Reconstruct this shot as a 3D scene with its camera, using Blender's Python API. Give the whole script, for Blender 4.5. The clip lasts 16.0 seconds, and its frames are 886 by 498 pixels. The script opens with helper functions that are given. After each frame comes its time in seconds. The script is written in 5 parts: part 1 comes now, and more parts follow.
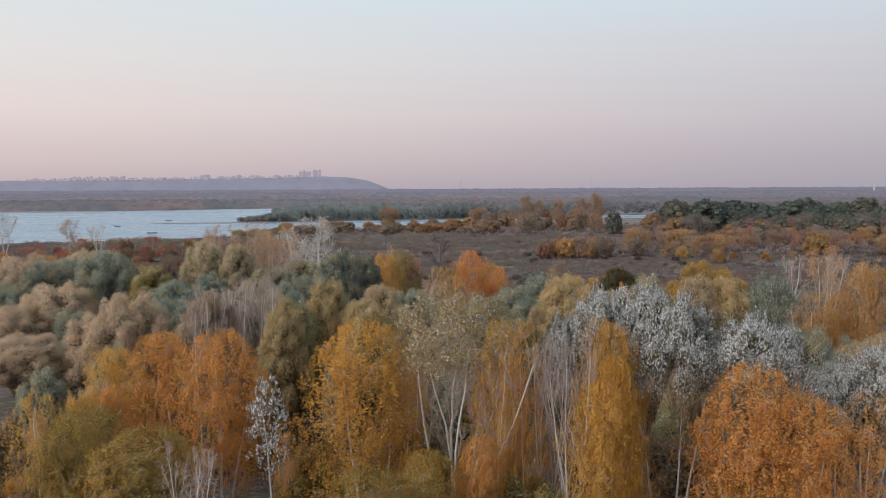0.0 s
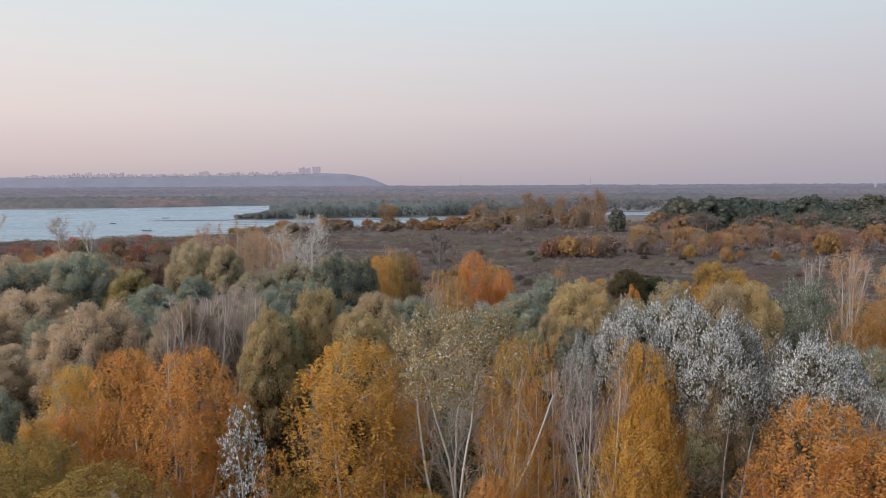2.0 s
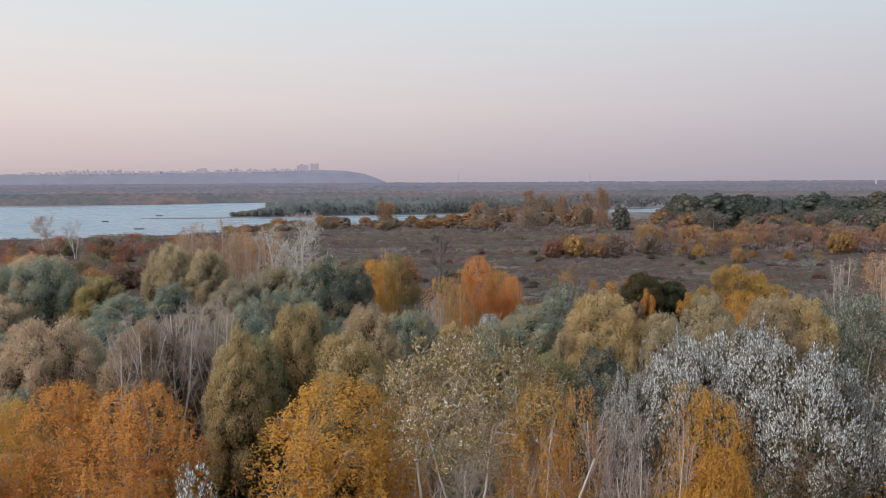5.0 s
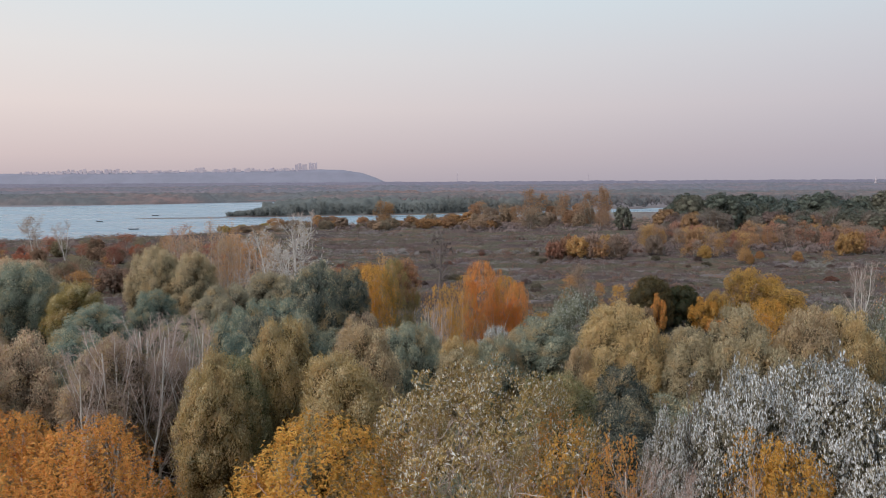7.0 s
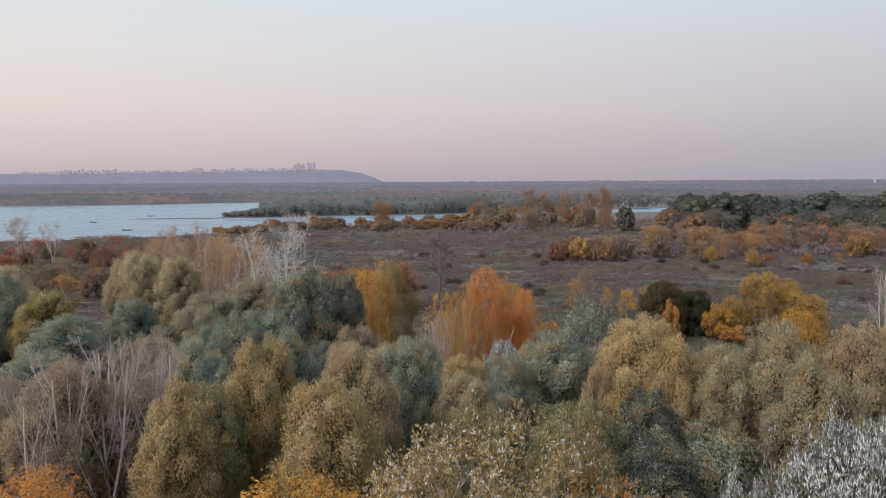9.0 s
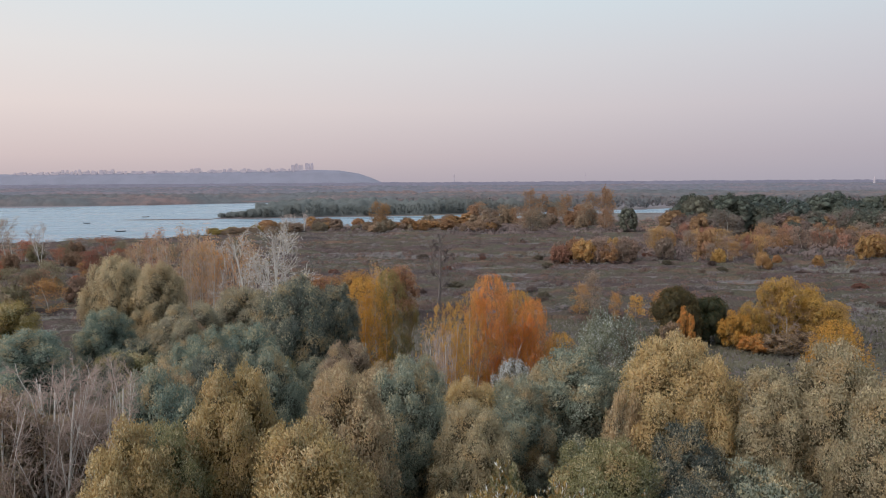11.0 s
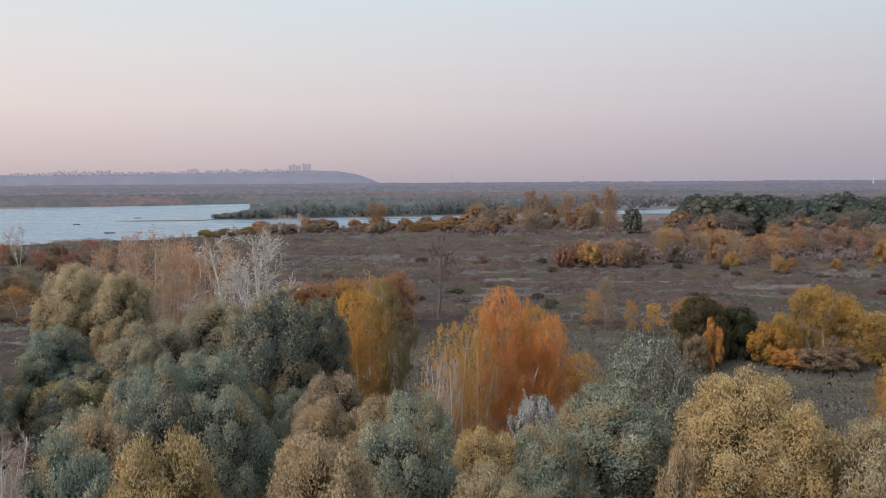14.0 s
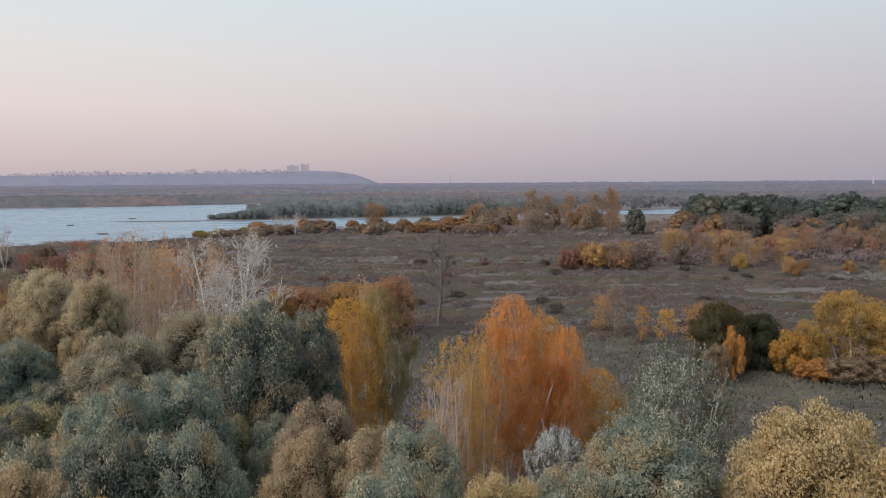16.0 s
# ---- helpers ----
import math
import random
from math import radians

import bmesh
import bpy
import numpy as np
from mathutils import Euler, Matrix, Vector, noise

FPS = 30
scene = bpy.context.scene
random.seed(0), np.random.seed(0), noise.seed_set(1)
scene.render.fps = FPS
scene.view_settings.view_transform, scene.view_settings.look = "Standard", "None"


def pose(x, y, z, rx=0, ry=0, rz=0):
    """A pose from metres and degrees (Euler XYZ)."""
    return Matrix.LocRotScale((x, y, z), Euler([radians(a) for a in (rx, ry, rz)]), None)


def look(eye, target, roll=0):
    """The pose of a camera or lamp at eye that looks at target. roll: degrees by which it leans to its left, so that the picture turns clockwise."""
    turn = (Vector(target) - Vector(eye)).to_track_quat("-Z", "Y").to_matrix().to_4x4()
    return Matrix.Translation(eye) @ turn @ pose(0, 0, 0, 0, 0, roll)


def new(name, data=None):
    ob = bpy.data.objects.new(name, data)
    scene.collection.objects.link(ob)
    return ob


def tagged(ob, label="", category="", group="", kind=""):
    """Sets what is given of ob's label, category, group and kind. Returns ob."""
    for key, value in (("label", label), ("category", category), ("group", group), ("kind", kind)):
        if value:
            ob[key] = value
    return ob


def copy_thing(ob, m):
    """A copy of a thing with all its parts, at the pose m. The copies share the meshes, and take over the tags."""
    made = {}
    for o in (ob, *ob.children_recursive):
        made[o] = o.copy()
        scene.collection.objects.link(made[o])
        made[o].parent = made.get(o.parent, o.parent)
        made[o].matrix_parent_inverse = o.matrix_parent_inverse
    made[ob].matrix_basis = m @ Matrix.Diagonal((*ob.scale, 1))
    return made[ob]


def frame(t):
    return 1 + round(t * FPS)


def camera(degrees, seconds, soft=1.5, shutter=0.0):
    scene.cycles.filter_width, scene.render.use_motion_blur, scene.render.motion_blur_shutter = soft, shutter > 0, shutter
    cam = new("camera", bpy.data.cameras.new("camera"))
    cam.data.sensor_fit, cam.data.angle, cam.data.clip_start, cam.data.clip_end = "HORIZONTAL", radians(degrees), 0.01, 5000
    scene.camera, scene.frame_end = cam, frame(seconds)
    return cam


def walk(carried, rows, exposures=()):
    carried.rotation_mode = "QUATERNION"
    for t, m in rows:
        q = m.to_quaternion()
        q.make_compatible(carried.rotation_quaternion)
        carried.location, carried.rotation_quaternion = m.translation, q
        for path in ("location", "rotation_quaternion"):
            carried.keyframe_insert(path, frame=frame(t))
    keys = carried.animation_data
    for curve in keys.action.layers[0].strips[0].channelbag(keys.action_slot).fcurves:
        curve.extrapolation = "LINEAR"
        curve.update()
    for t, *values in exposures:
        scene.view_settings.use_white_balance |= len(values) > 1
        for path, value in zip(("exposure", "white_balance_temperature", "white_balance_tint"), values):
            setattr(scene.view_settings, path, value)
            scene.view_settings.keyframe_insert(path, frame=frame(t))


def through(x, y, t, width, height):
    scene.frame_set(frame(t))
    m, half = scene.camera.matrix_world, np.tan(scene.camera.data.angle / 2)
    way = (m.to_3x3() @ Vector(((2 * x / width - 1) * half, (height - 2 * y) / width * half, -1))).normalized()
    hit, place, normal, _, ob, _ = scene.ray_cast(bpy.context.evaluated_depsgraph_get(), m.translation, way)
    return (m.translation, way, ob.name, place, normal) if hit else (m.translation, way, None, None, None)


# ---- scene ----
cam = camera(66, 16.0, soft=1.05)
PATH = [
    (0, (1.315, 2.471, 32.644), (1.020, 102.056, 23.540), -0.28),
    (1, (1.196, 6.874, 32.702), (0.905, 106.436, 23.353), -0.28),
    (2, (1.061, 10.925, 32.754), (0.799, 110.465, 23.174), -0.29),
    (3, (0.913, 14.734, 32.798), (0.701, 114.254, 23.020), -0.30),
    (4, (0.753, 18.394, 32.832), (0.611, 117.899, 22.898), -0.31),
    (5, (0.582, 21.984, 32.855), (0.525, 121.479, 22.809), -0.31),
    (6, (0.404, 25.570, 32.865), (0.444, 125.057, 22.751), -0.32),
    (7, (0.219, 29.199, 32.861), (0.366, 128.683, 22.714), -0.33),
    (8, (0.029, 32.906, 32.842), (0.290, 132.389, 22.690), -0.34),
    (9, (-0.164, 36.710, 32.805), (0.216, 136.195, 22.669), -0.34),
    (10, (-0.358, 40.616, 32.750), (0.143, 140.103, 22.640), -0.35),
    (11, (-0.551, 44.613, 32.675), (0.070, 144.102, 22.597), -0.36),
    (12, (-0.742, 48.675, 32.579), (-0.003, 148.166, 22.532), -0.36),
    (13, (-0.929, 52.761, 32.460), (-0.077, 152.254, 22.441), -0.37),
    (14, (-1.110, 56.816, 32.316), (-0.152, 156.311, 22.325), -0.38),
    (15, (-1.283, 60.769, 32.146), (-0.227, 160.266, 22.184), -0.39),
    (16, (-1.447, 64.535, 31.949), (-0.304, 164.034, 22.022), -0.39),
]
walk(cam, [(t, look(eye, target, roll)) for t, eye, target, roll in PATH])

# ---- world and sun ----
def ramp(nt, stops):
    n = nt.nodes.new("ShaderNodeValToRGB")
    e = n.color_ramp.elements
    while len(e) < len(stops):
        e.new(0.5)
    for k, (pos, col) in enumerate(stops):
        e[k].position, e[k].color = pos, (*col, 1)
    return n


SUN_ELEVATION, SUN_AZIMUTH = 46.0, 236.0     # azimuth clockwise from +y: behind the left shoulder, through thin cloud

world = bpy.data.worlds.new("dusk_sky")
scene.world = world
world.use_nodes = True
nt = world.node_tree
nt.nodes.clear()
tex = nt.nodes.new("ShaderNodeTexCoord")
sep = nt.nodes.new("ShaderNodeSeparateXYZ")
nt.links.new(tex.outputs["Generated"], sep.inputs[0])
west = ramp(nt, [(0.0, (0.52, 0.43, 0.46)), (0.035, (0.66, 0.54, 0.54)), (0.10, (0.80, 0.69, 0.66)), (0.17, (0.80, 0.76, 0.74)),
                 (0.27, (0.71, 0.79, 0.83)), (0.55, (0.64, 0.76, 0.86)), (1.0, (0.60, 0.73, 0.88))])
east = ramp(nt, [(0.0, (0.39, 0.36, 0.43)), (0.035, (0.44, 0.395, 0.455)), (0.10, (0.55, 0.505, 0.545)), (0.17, (0.60, 0.60, 0.64)),
                 (0.27, (0.62, 0.73, 0.79)), (0.55, (0.61, 0.74, 0.85)), (1.0, (0.60, 0.73, 0.88))])
for r in (west, east):
    nt.links.new(sep.outputs["Z"], r.inputs[0])
side = nt.nodes.new("ShaderNodeMapRange")
side.inputs["From Min"].default_value, side.inputs["From Max"].default_value = -0.62, 0.56
nt.links.new(sep.outputs["X"], side.inputs["Value"])
mix = nt.nodes.new("ShaderNodeMix")
mix.data_type = "RGBA"
nt.links.new(side.outputs[0], mix.inputs[0])
nt.links.new(west.outputs[0], mix.inputs[6])
nt.links.new(east.outputs[0], mix.inputs[7])
sky = nt.nodes.new("ShaderNodeTexSky")
sky.sky_type, sky.sun_disc = "NISHITA", False
sky.sun_elevation, sky.sun_rotation = radians(SUN_ELEVATION), radians(SUN_AZIMUTH)
dusk = nt.nodes.new("ShaderNodeBackground")
dusk.inputs["Strength"].default_value = 0.97
nt.links.new(mix.outputs[2], dusk.inputs[0])
day = nt.nodes.new("ShaderNodeBackground")
day.inputs["Strength"].default_value = 0.006
nt.links.new(sky.outputs[0], day.inputs[0])
both = nt.nodes.new("ShaderNodeAddShader")
nt.links.new(dusk.outputs[0], both.inputs[0])
nt.links.new(day.outputs[0], both.inputs[1])
nt.links.new(both.outputs[0], nt.nodes.new("ShaderNodeOutputWorld").inputs[0])

lamp = bpy.data.lights.new("sun", "SUN")
lamp.energy, lamp.angle, lamp.color = 2.5, radians(50), (1.0, 0.93, 0.88)
sun = new("sun", lamp)
a, e = radians(SUN_AZIMUTH), radians(SUN_ELEVATION)
toward = Vector((math.sin(a) * math.cos(e), math.cos(a) * math.cos(e), math.sin(e)))
sun.matrix_world = look(toward * 100, (0, 0, 0))

# ---- materials ----
def material(name):
    m = bpy.data.materials.new(name)
    m.use_nodes = True
    t = m.node_tree
    return m, t, t.nodes["Principled BSDF"], t.nodes["Material Output"]


def noise_tex(t, scale, detail=4.0, rough=0.6, coord="Object", stretch=None):
    c = t.nodes.new("ShaderNodeTexCoord")
    n = t.nodes.new("ShaderNodeTexNoise")
    n.inputs["Scale"].default_value, n.inputs["Detail"].default_value, n.inputs["Roughness"].default_value = scale, detail, rough
    if stretch:
        mp = t.nodes.new("ShaderNodeMapping")
        mp.inputs["Scale"].default_value = stretch
        t.links.new(c.outputs[coord], mp.inputs[0])
        t.links.new(mp.outputs[0], n.inputs["Vector"])
    else:
        t.links.new(c.outputs[coord], n.inputs["Vector"])
    return n


def blend(t, fac, a, b, mode="MIX"):
    n = t.nodes.new("ShaderNodeMix")
    n.data_type, n.blend_type = "RGBA", mode
    for socket, v in ((n.inputs[0], fac), (n.inputs[6], a), (n.inputs[7], b)):
        if isinstance(v, bpy.types.NodeSocket):
            t.links.new(v, socket)
        elif isinstance(v, (int, float)):
            socket.default_value = v
        else:
            socket.default_value = (*v, 1)
    return n.outputs[2]


def scaled(t, v, lo, hi, a=0.0, b=1.0):
    n = t.nodes.new("ShaderNodeMapRange")
    n.inputs["From Min"].default_value, n.inputs["From Max"].default_value = a, b
    n.inputs["To Min"].default_value, n.inputs["To Max"].default_value = lo, hi
    t.links.new(v, n.inputs["Value"])
    return n.outputs[0]


def bumped(t, p, height, strength, distance):
    b = t.nodes.new("ShaderNodeBump")
    b.inputs["Strength"].default_value, b.inputs["Distance"].default_value = strength, distance
    t.links.new(height, b.inputs["Height"])
    t.links.new(b.outputs[0], p.inputs["Normal"])


def leaf_material(name, second, share, tip=None, tip_share=0.0, through=0.3, tip_mix=1.0, third=None, plumes=False, grain=1.0):
    """Leaves in the tree's own colour; a share of them, leaf by leaf and bough by bough, turned towards a second colour."""
    m, t, p, out = material(name)
    info = t.nodes.new("ShaderNodeObjectInfo")
    geo = t.nodes.new("ShaderNodeNewGeometry")
    island = geo.outputs["Random Per Island"]
    patch = noise_tex(t, 0.55, 2.0)
    turned = t.nodes.new("ShaderNodeMath")
    turned.operation = "MULTIPLY_ADD"
    t.links.new(scaled(t, patch.outputs[0], -0.9, 0.9, 0.3, 0.7), turned.inputs[0])
    turned.inputs[1].default_value = 0.6
    t.links.new(scaled(t, island, share - 0.2 - 0.5 * grain, share - 0.2 + 0.5 * grain), turned.inputs[2])
    turned.use_clamp = True
    col = blend(t, turned.outputs[0], info.outputs["Color"], second)
    if third:
        bough = noise_tex(t, 0.33, 3.0, 0.6, stretch=(1, 1, 1.6))
        col = blend(t, scaled(t, bough.outputs[0], 0.0, 0.75, 0.50, 0.62), col, third)
    if tip:
        some = t.nodes.new("ShaderNodeMath")
        some.operation = "LESS_THAN"
        twist = t.nodes.new("ShaderNodeMath")
        twist.operation = "FRACT"
        t.links.new(scaled(t, island, 0.0, 17.0), twist.inputs[0])
        t.links.new(twist.outputs[0], some.inputs[0])
        some.inputs[1].default_value = tip_share
        if plumes:
            plume = noise_tex(t, 2.4, 2.0, 0.5, stretch=(1, 1, 0.55))
            edge = 0.5 + (0.5 - tip_share) * 0.35
            t.links.new(scaled(t, plume.outputs[0], 0.05, 0.95, edge - 0.04, edge + 0.04), some.inputs[1])
        col = blend(t, scaled(t, some.outputs[0], 0.0, tip_mix), col, tip)
    value = t.nodes.new("ShaderNodeHueSaturation")
    t.links.new(col, value.inputs["Color"])
    shade = t.nodes.new("ShaderNodeMath")
    shade.operation = "FRACT"
    t.links.new(scaled(t, island, 0.0, 91.0), shade.inputs[0])
    t.links.new(scaled(t, shade.outputs[0], 1 - 0.16 * grain, 1 + 0.16 * grain), value.inputs["Value"])
    t.links.new(scaled(t, island, 0.49, 0.51), value.inputs["Hue"])
    t.links.new(value.outputs[0], p.inputs["Base Color"])
    p.inputs["Roughness"].default_value = 0.65
    p.inputs["Specular IOR Level"].default_value = 0.25
    glow = t.nodes.new("ShaderNodeBsdfTranslucent")
    t.links.new(value.outputs[0], glow.inputs[0])
    mx = t.nodes.new("ShaderNodeMixShader")
    mx.inputs[0].default_value = through
    t.links.new(p.outputs[0], mx.inputs[1])
    t.links.new(glow.outputs[0], mx.inputs[2])
    t.links.new(mx.outputs[0], out.inputs[0])
    return m


LEAF_WILLOW = leaf_material("willow_leaves", (0.24, 0.30, 0.23), 0.16, (0.66, 0.61, 0.50), 0.22, 0.40, 0.30, (0.58, 0.40, 0.20), False, 0.9)
LEAF_TIP = leaf_material("pale_highlight_shoots", (0.78, 0.64, 0.42), 0.46, None, 0.0, 0.4, 1.0, None, False, 0.8)
LEAF_BIRCH = leaf_material("birch_leaves", (0.50, 0.31, 0.08), 0.24, (0.86, 0.52, 0.16), 0.20, 0.5, 0.5, None, False, 0.9)
LEAF_MAPLE = leaf_material("maple_leaves", (0.32, 0.21, 0.12), 0.34, (0.74, 0.46, 0.12), 0.22, 0.35, 0.6, (0.26, 0.19, 0.15), False, 1.0)
LEAF_POPLAR = leaf_material("silver_poplar_leaves", (0.30, 0.25, 0.17), 0.35, (0.79, 0.81, 0.84), 0.50, 0.2, 0.95)
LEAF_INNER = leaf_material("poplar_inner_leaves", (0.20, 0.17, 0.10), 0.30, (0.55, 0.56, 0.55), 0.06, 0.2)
LEAF_OPEN = leaf_material("pale_poplar_leaves", (0.31, 0.25, 0.12), 0.40, (0.76, 0.75, 0.72), 0.22, 0.3, 0.9, None, False)
LEAF_BARE = leaf_material("bare_poplar_leaves", (0.55, 0.50, 0.42), 0.40, (0.74, 0.74, 0.74), 0.40, 0.25)
LEAF_FULL = leaf_material("grey_poplar_leaves", (0.27, 0.25, 0.16), 0.3, (0.70, 0.71, 0.69), 0.2, 0.3, 0.9)
LEAF_OAK = leaf_material("oak_leaves", (0.12, 0.075, 0.03), 0.26, (0.20, 0.11, 0.035), 0.10, 0.2)
LEAF_ASPEN = leaf_material("aspen_leaves", (0.50, 0.33, 0.20), 0.4, (0.60, 0.45, 0.33), 0.2, 0.4, 0.6)
LEAF_FAR = leaf_material("woodland_leaves", (0.24, 0.19, 0.15), 0.16, None, 0.0, 0.45, 1.0, None, False, 0.6)
LEAF_SHRUB = leaf_material("shrub_leaves", (0.20, 0.14, 0.07), 0.32, (0.5, 0.3, 0.08), 0.10)


def bark(name, light, dark, marks, scale=2.2, stretch=(1, 1, 4)):
    m, t, p, _ = material(name)
    n = noise_tex(t, scale, 5, 0.7, "Object", stretch)
    k = t.nodes.new("ShaderNodeMath")
    k.operation = "SUBTRACT"
    t.links.new(scaled(t, n.outputs[0], 0, 1, marks, marks + 0.12), k.inputs[0])
    k.inputs[1].default_value = 0.0
    k.use_clamp = True
    fine = noise_tex(t, 14, 3)
    col = blend(t, k.outputs[0], light, dark)
    t.links.new(blend(t, scaled(t, fine.outputs[0], 0, 0.35), col, dark), p.inputs["Base Color"])
    p.inputs["Roughness"].default_value = 0.8
    bumped(t, p, fine.outputs[0], 0.4, 0.02)
    return m


BARK_BIRCH = bark("birch_bark", (0.62, 0.57, 0.53), (0.10, 0.08, 0.07), 0.60)
BARK_POPLAR = bark("poplar_bark", (0.62, 0.59, 0.55), (0.16, 0.14, 0.11), 0.56)
BARK_BROWN = bark("willow_bark", (0.17, 0.13, 0.10), (0.06, 0.045, 0.035), 0.50)
TWIG_PALE = bark("pale_twigs", (0.50, 0.40, 0.35), (0.36, 0.27, 0.24), 0.58)
TWIG_BROWN = bark("brown_twigs", (0.27, 0.18, 0.12), (0.12, 0.08, 0.06), 0.52)
BARK_GREY = bark("weathered_wood", (0.19, 0.155, 0.145), (0.10, 0.08, 0.075), 0.55)
BARK_WHITE = bark("white_bark", (0.74, 0.70, 0.66), (0.20, 0.16, 0.14), 0.66)
TWIG_BARE = bark("bare_twigs", (0.50, 0.385, 0.335), (0.36, 0.265, 0.23), 0.58)


def core_material(name="inner_foliage", shade_spots=1.0):
    """The dense inside of a crown: smaller leaves and twigs in the tree's own colour, with painted shade between."""
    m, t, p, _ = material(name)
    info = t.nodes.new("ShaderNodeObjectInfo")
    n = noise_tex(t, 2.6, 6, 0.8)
    shade_specks = noise_tex(t, 9.0, 3, 0.8)
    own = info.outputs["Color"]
    # dark spots put into the colour for the shaded gaps among leaves
    col = blend(t, scaled(t, n.outputs[0], 0.9 - 0.8 * shade_spots, 0.9, 0.38, 0.62), (0.075, 0.068, 0.052), own)
    col = blend(t, scaled(t, shade_specks.outputs[0], 0.0, 0.6 * shade_spots, 0.44, 0.62), col, (0.07, 0.06, 0.048))
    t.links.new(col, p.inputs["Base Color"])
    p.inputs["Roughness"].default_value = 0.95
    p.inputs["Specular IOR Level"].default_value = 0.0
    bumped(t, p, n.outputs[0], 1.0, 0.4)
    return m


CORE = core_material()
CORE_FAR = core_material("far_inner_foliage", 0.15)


def heath_colour(t, strength=1.0):
    """Heath in drawn-out patches: dark scrub, mauve heather, olive grass, and thin straw-coloured lines between them."""
    n = noise_tex(t, 0.045, 5, 0.6, stretch=(0.42, 1.9, 1))
    dark, mauve, olive, straw = (0.10, 0.088, 0.092), (0.212, 0.168, 0.176), (0.162, 0.158, 0.124), (0.37, 0.33, 0.26)
    straw = tuple(o + strength * (s - o) for o, s in zip(olive, straw))
    r = ramp(t, [(0.36, dark), (0.43, mauve), (0.465, olive), (0.477, straw), (0.488, olive), (0.53, mauve), (0.57, dark), (0.605, olive), (0.616, straw), (0.63, mauve), (0.70, dark)])
    t.links.new(n.outputs[0], r.inputs[0])
    wide = noise_tex(t, 0.007, 3, 0.5, stretch=(0.6, 1.5, 1))
    return blend(t, scaled(t, wide.outputs[0], 0.0, 0.6, 0.45, 0.62), r.outputs[0], (0.18, 0.147, 0.150))


def ground_material():
    m, t, p, _ = material("heath_ground")
    mid = noise_tex(t, 0.05, 6, 0.7, stretch=(0.3, 1.6, 1))
    fine = noise_tex(t, 0.9, 6, 0.75, stretch=(0.6, 1.3, 1))
    col = heath_colour(t, 0.7)
    col = blend(t, scaled(t, fine.outputs[0], 0.0, 0.4, 0.45, 0.62), col, (0.07, 0.055, 0.05))
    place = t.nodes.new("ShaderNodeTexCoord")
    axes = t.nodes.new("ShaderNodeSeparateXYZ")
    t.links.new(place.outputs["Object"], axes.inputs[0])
    # far land pales to mauve by position: distance haze put into the ground colour
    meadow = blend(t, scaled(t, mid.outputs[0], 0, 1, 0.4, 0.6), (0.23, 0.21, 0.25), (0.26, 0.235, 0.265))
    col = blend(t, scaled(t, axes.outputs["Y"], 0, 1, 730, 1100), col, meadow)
    t.links.new(col, p.inputs["Base Color"])
    p.inputs["Roughness"].default_value = 0.95
    p.inputs["Specular IOR Level"].default_value = 0.1
    bumped(t, p, fine.outputs[0], 0.9, 0.6)
    return m


def water_material():
    m, t, p, _ = material("river_water")
    p.inputs["Base Color"].default_value = (0.21, 0.29, 0.36, 1)
    p.inputs["Roughness"].default_value = 0.32
    p.inputs["IOR"].default_value = 1.33
    n = noise_tex(t, 0.5, 5, 0.65, stretch=(0.5, 1.0, 1))
    streak = noise_tex(t, 0.03, 5, 0.7, stretch=(0.25, 2.2, 1))
    t.links.new(scaled(t, streak.outputs[0], 0.16, 0.46, 0.38, 0.62), p.inputs["Roughness"])
    bumped(t, p, n.outputs[0], 1.0, 1.5)
    return m


def far_wood_material(name, a, b, c):
    """Leafless and faded woodland, crown by crown; distant ones have haze in the colour."""
    m, t, p, out = material(name)
    geo = t.nodes.new("ShaderNodeNewGeometry")
    n = noise_tex(t, 0.006, 3, stretch=(0.6, 2.0, 1))
    crown = noise_tex(t, 0.09, 3, 0.7)
    col = blend(t, geo.outputs["Random Per Island"], a, b)
    col = blend(t, scaled(t, n.outputs[0], 0, 1, 0.45, 0.62), col, c)
    col = blend(t, scaled(t, crown.outputs[0], 0.0, 0.6, 0.40, 0.62), col, tuple(v * 0.72 for v in a))
    t.links.new(col, p.inputs["Base Color"])
    p.inputs["Roughness"].default_value = 1.0
    p.inputs["Specular IOR Level"].default_value = 0.0
    glow = t.nodes.new("ShaderNodeBsdfTranslucent")
    t.links.new(col, glow.inputs[0])
    mx = t.nodes.new("ShaderNodeMixShader")
    mx.inputs[0].default_value = 0.42
    t.links.new(p.outputs[0], mx.inputs[1])
    t.links.new(glow.outputs[0], mx.inputs[2])
    t.links.new(mx.outputs[0], out.inputs[0])
    return m
# ---- builders ----
def part(name, mesh, mat, parent, label=""):
    me = bpy.data.meshes.new(name) if isinstance(mesh, bmesh.types.BMesh) else mesh
    if isinstance(mesh, bmesh.types.BMesh):
        mesh.to_mesh(me)
        mesh.free()
    me.materials.append(mat)
    ob = new(name, me)
    ob.parent = parent
    return tagged(ob, label)


def as_mesh(name, verts, faces, smooth=False):
    me = bpy.data.meshes.new(name)
    me.from_pydata(np.asarray(verts, dtype=float).reshape(-1, 3).tolist(), [], np.asarray(faces).tolist())
    if smooth:
        me.polygons.foreach_set("use_smooth", [True] * len(me.polygons))
    me.update()
    return me


def unit(v):
    return v / np.maximum(np.linalg.norm(v, axis=-1, keepdims=True), 1e-9)


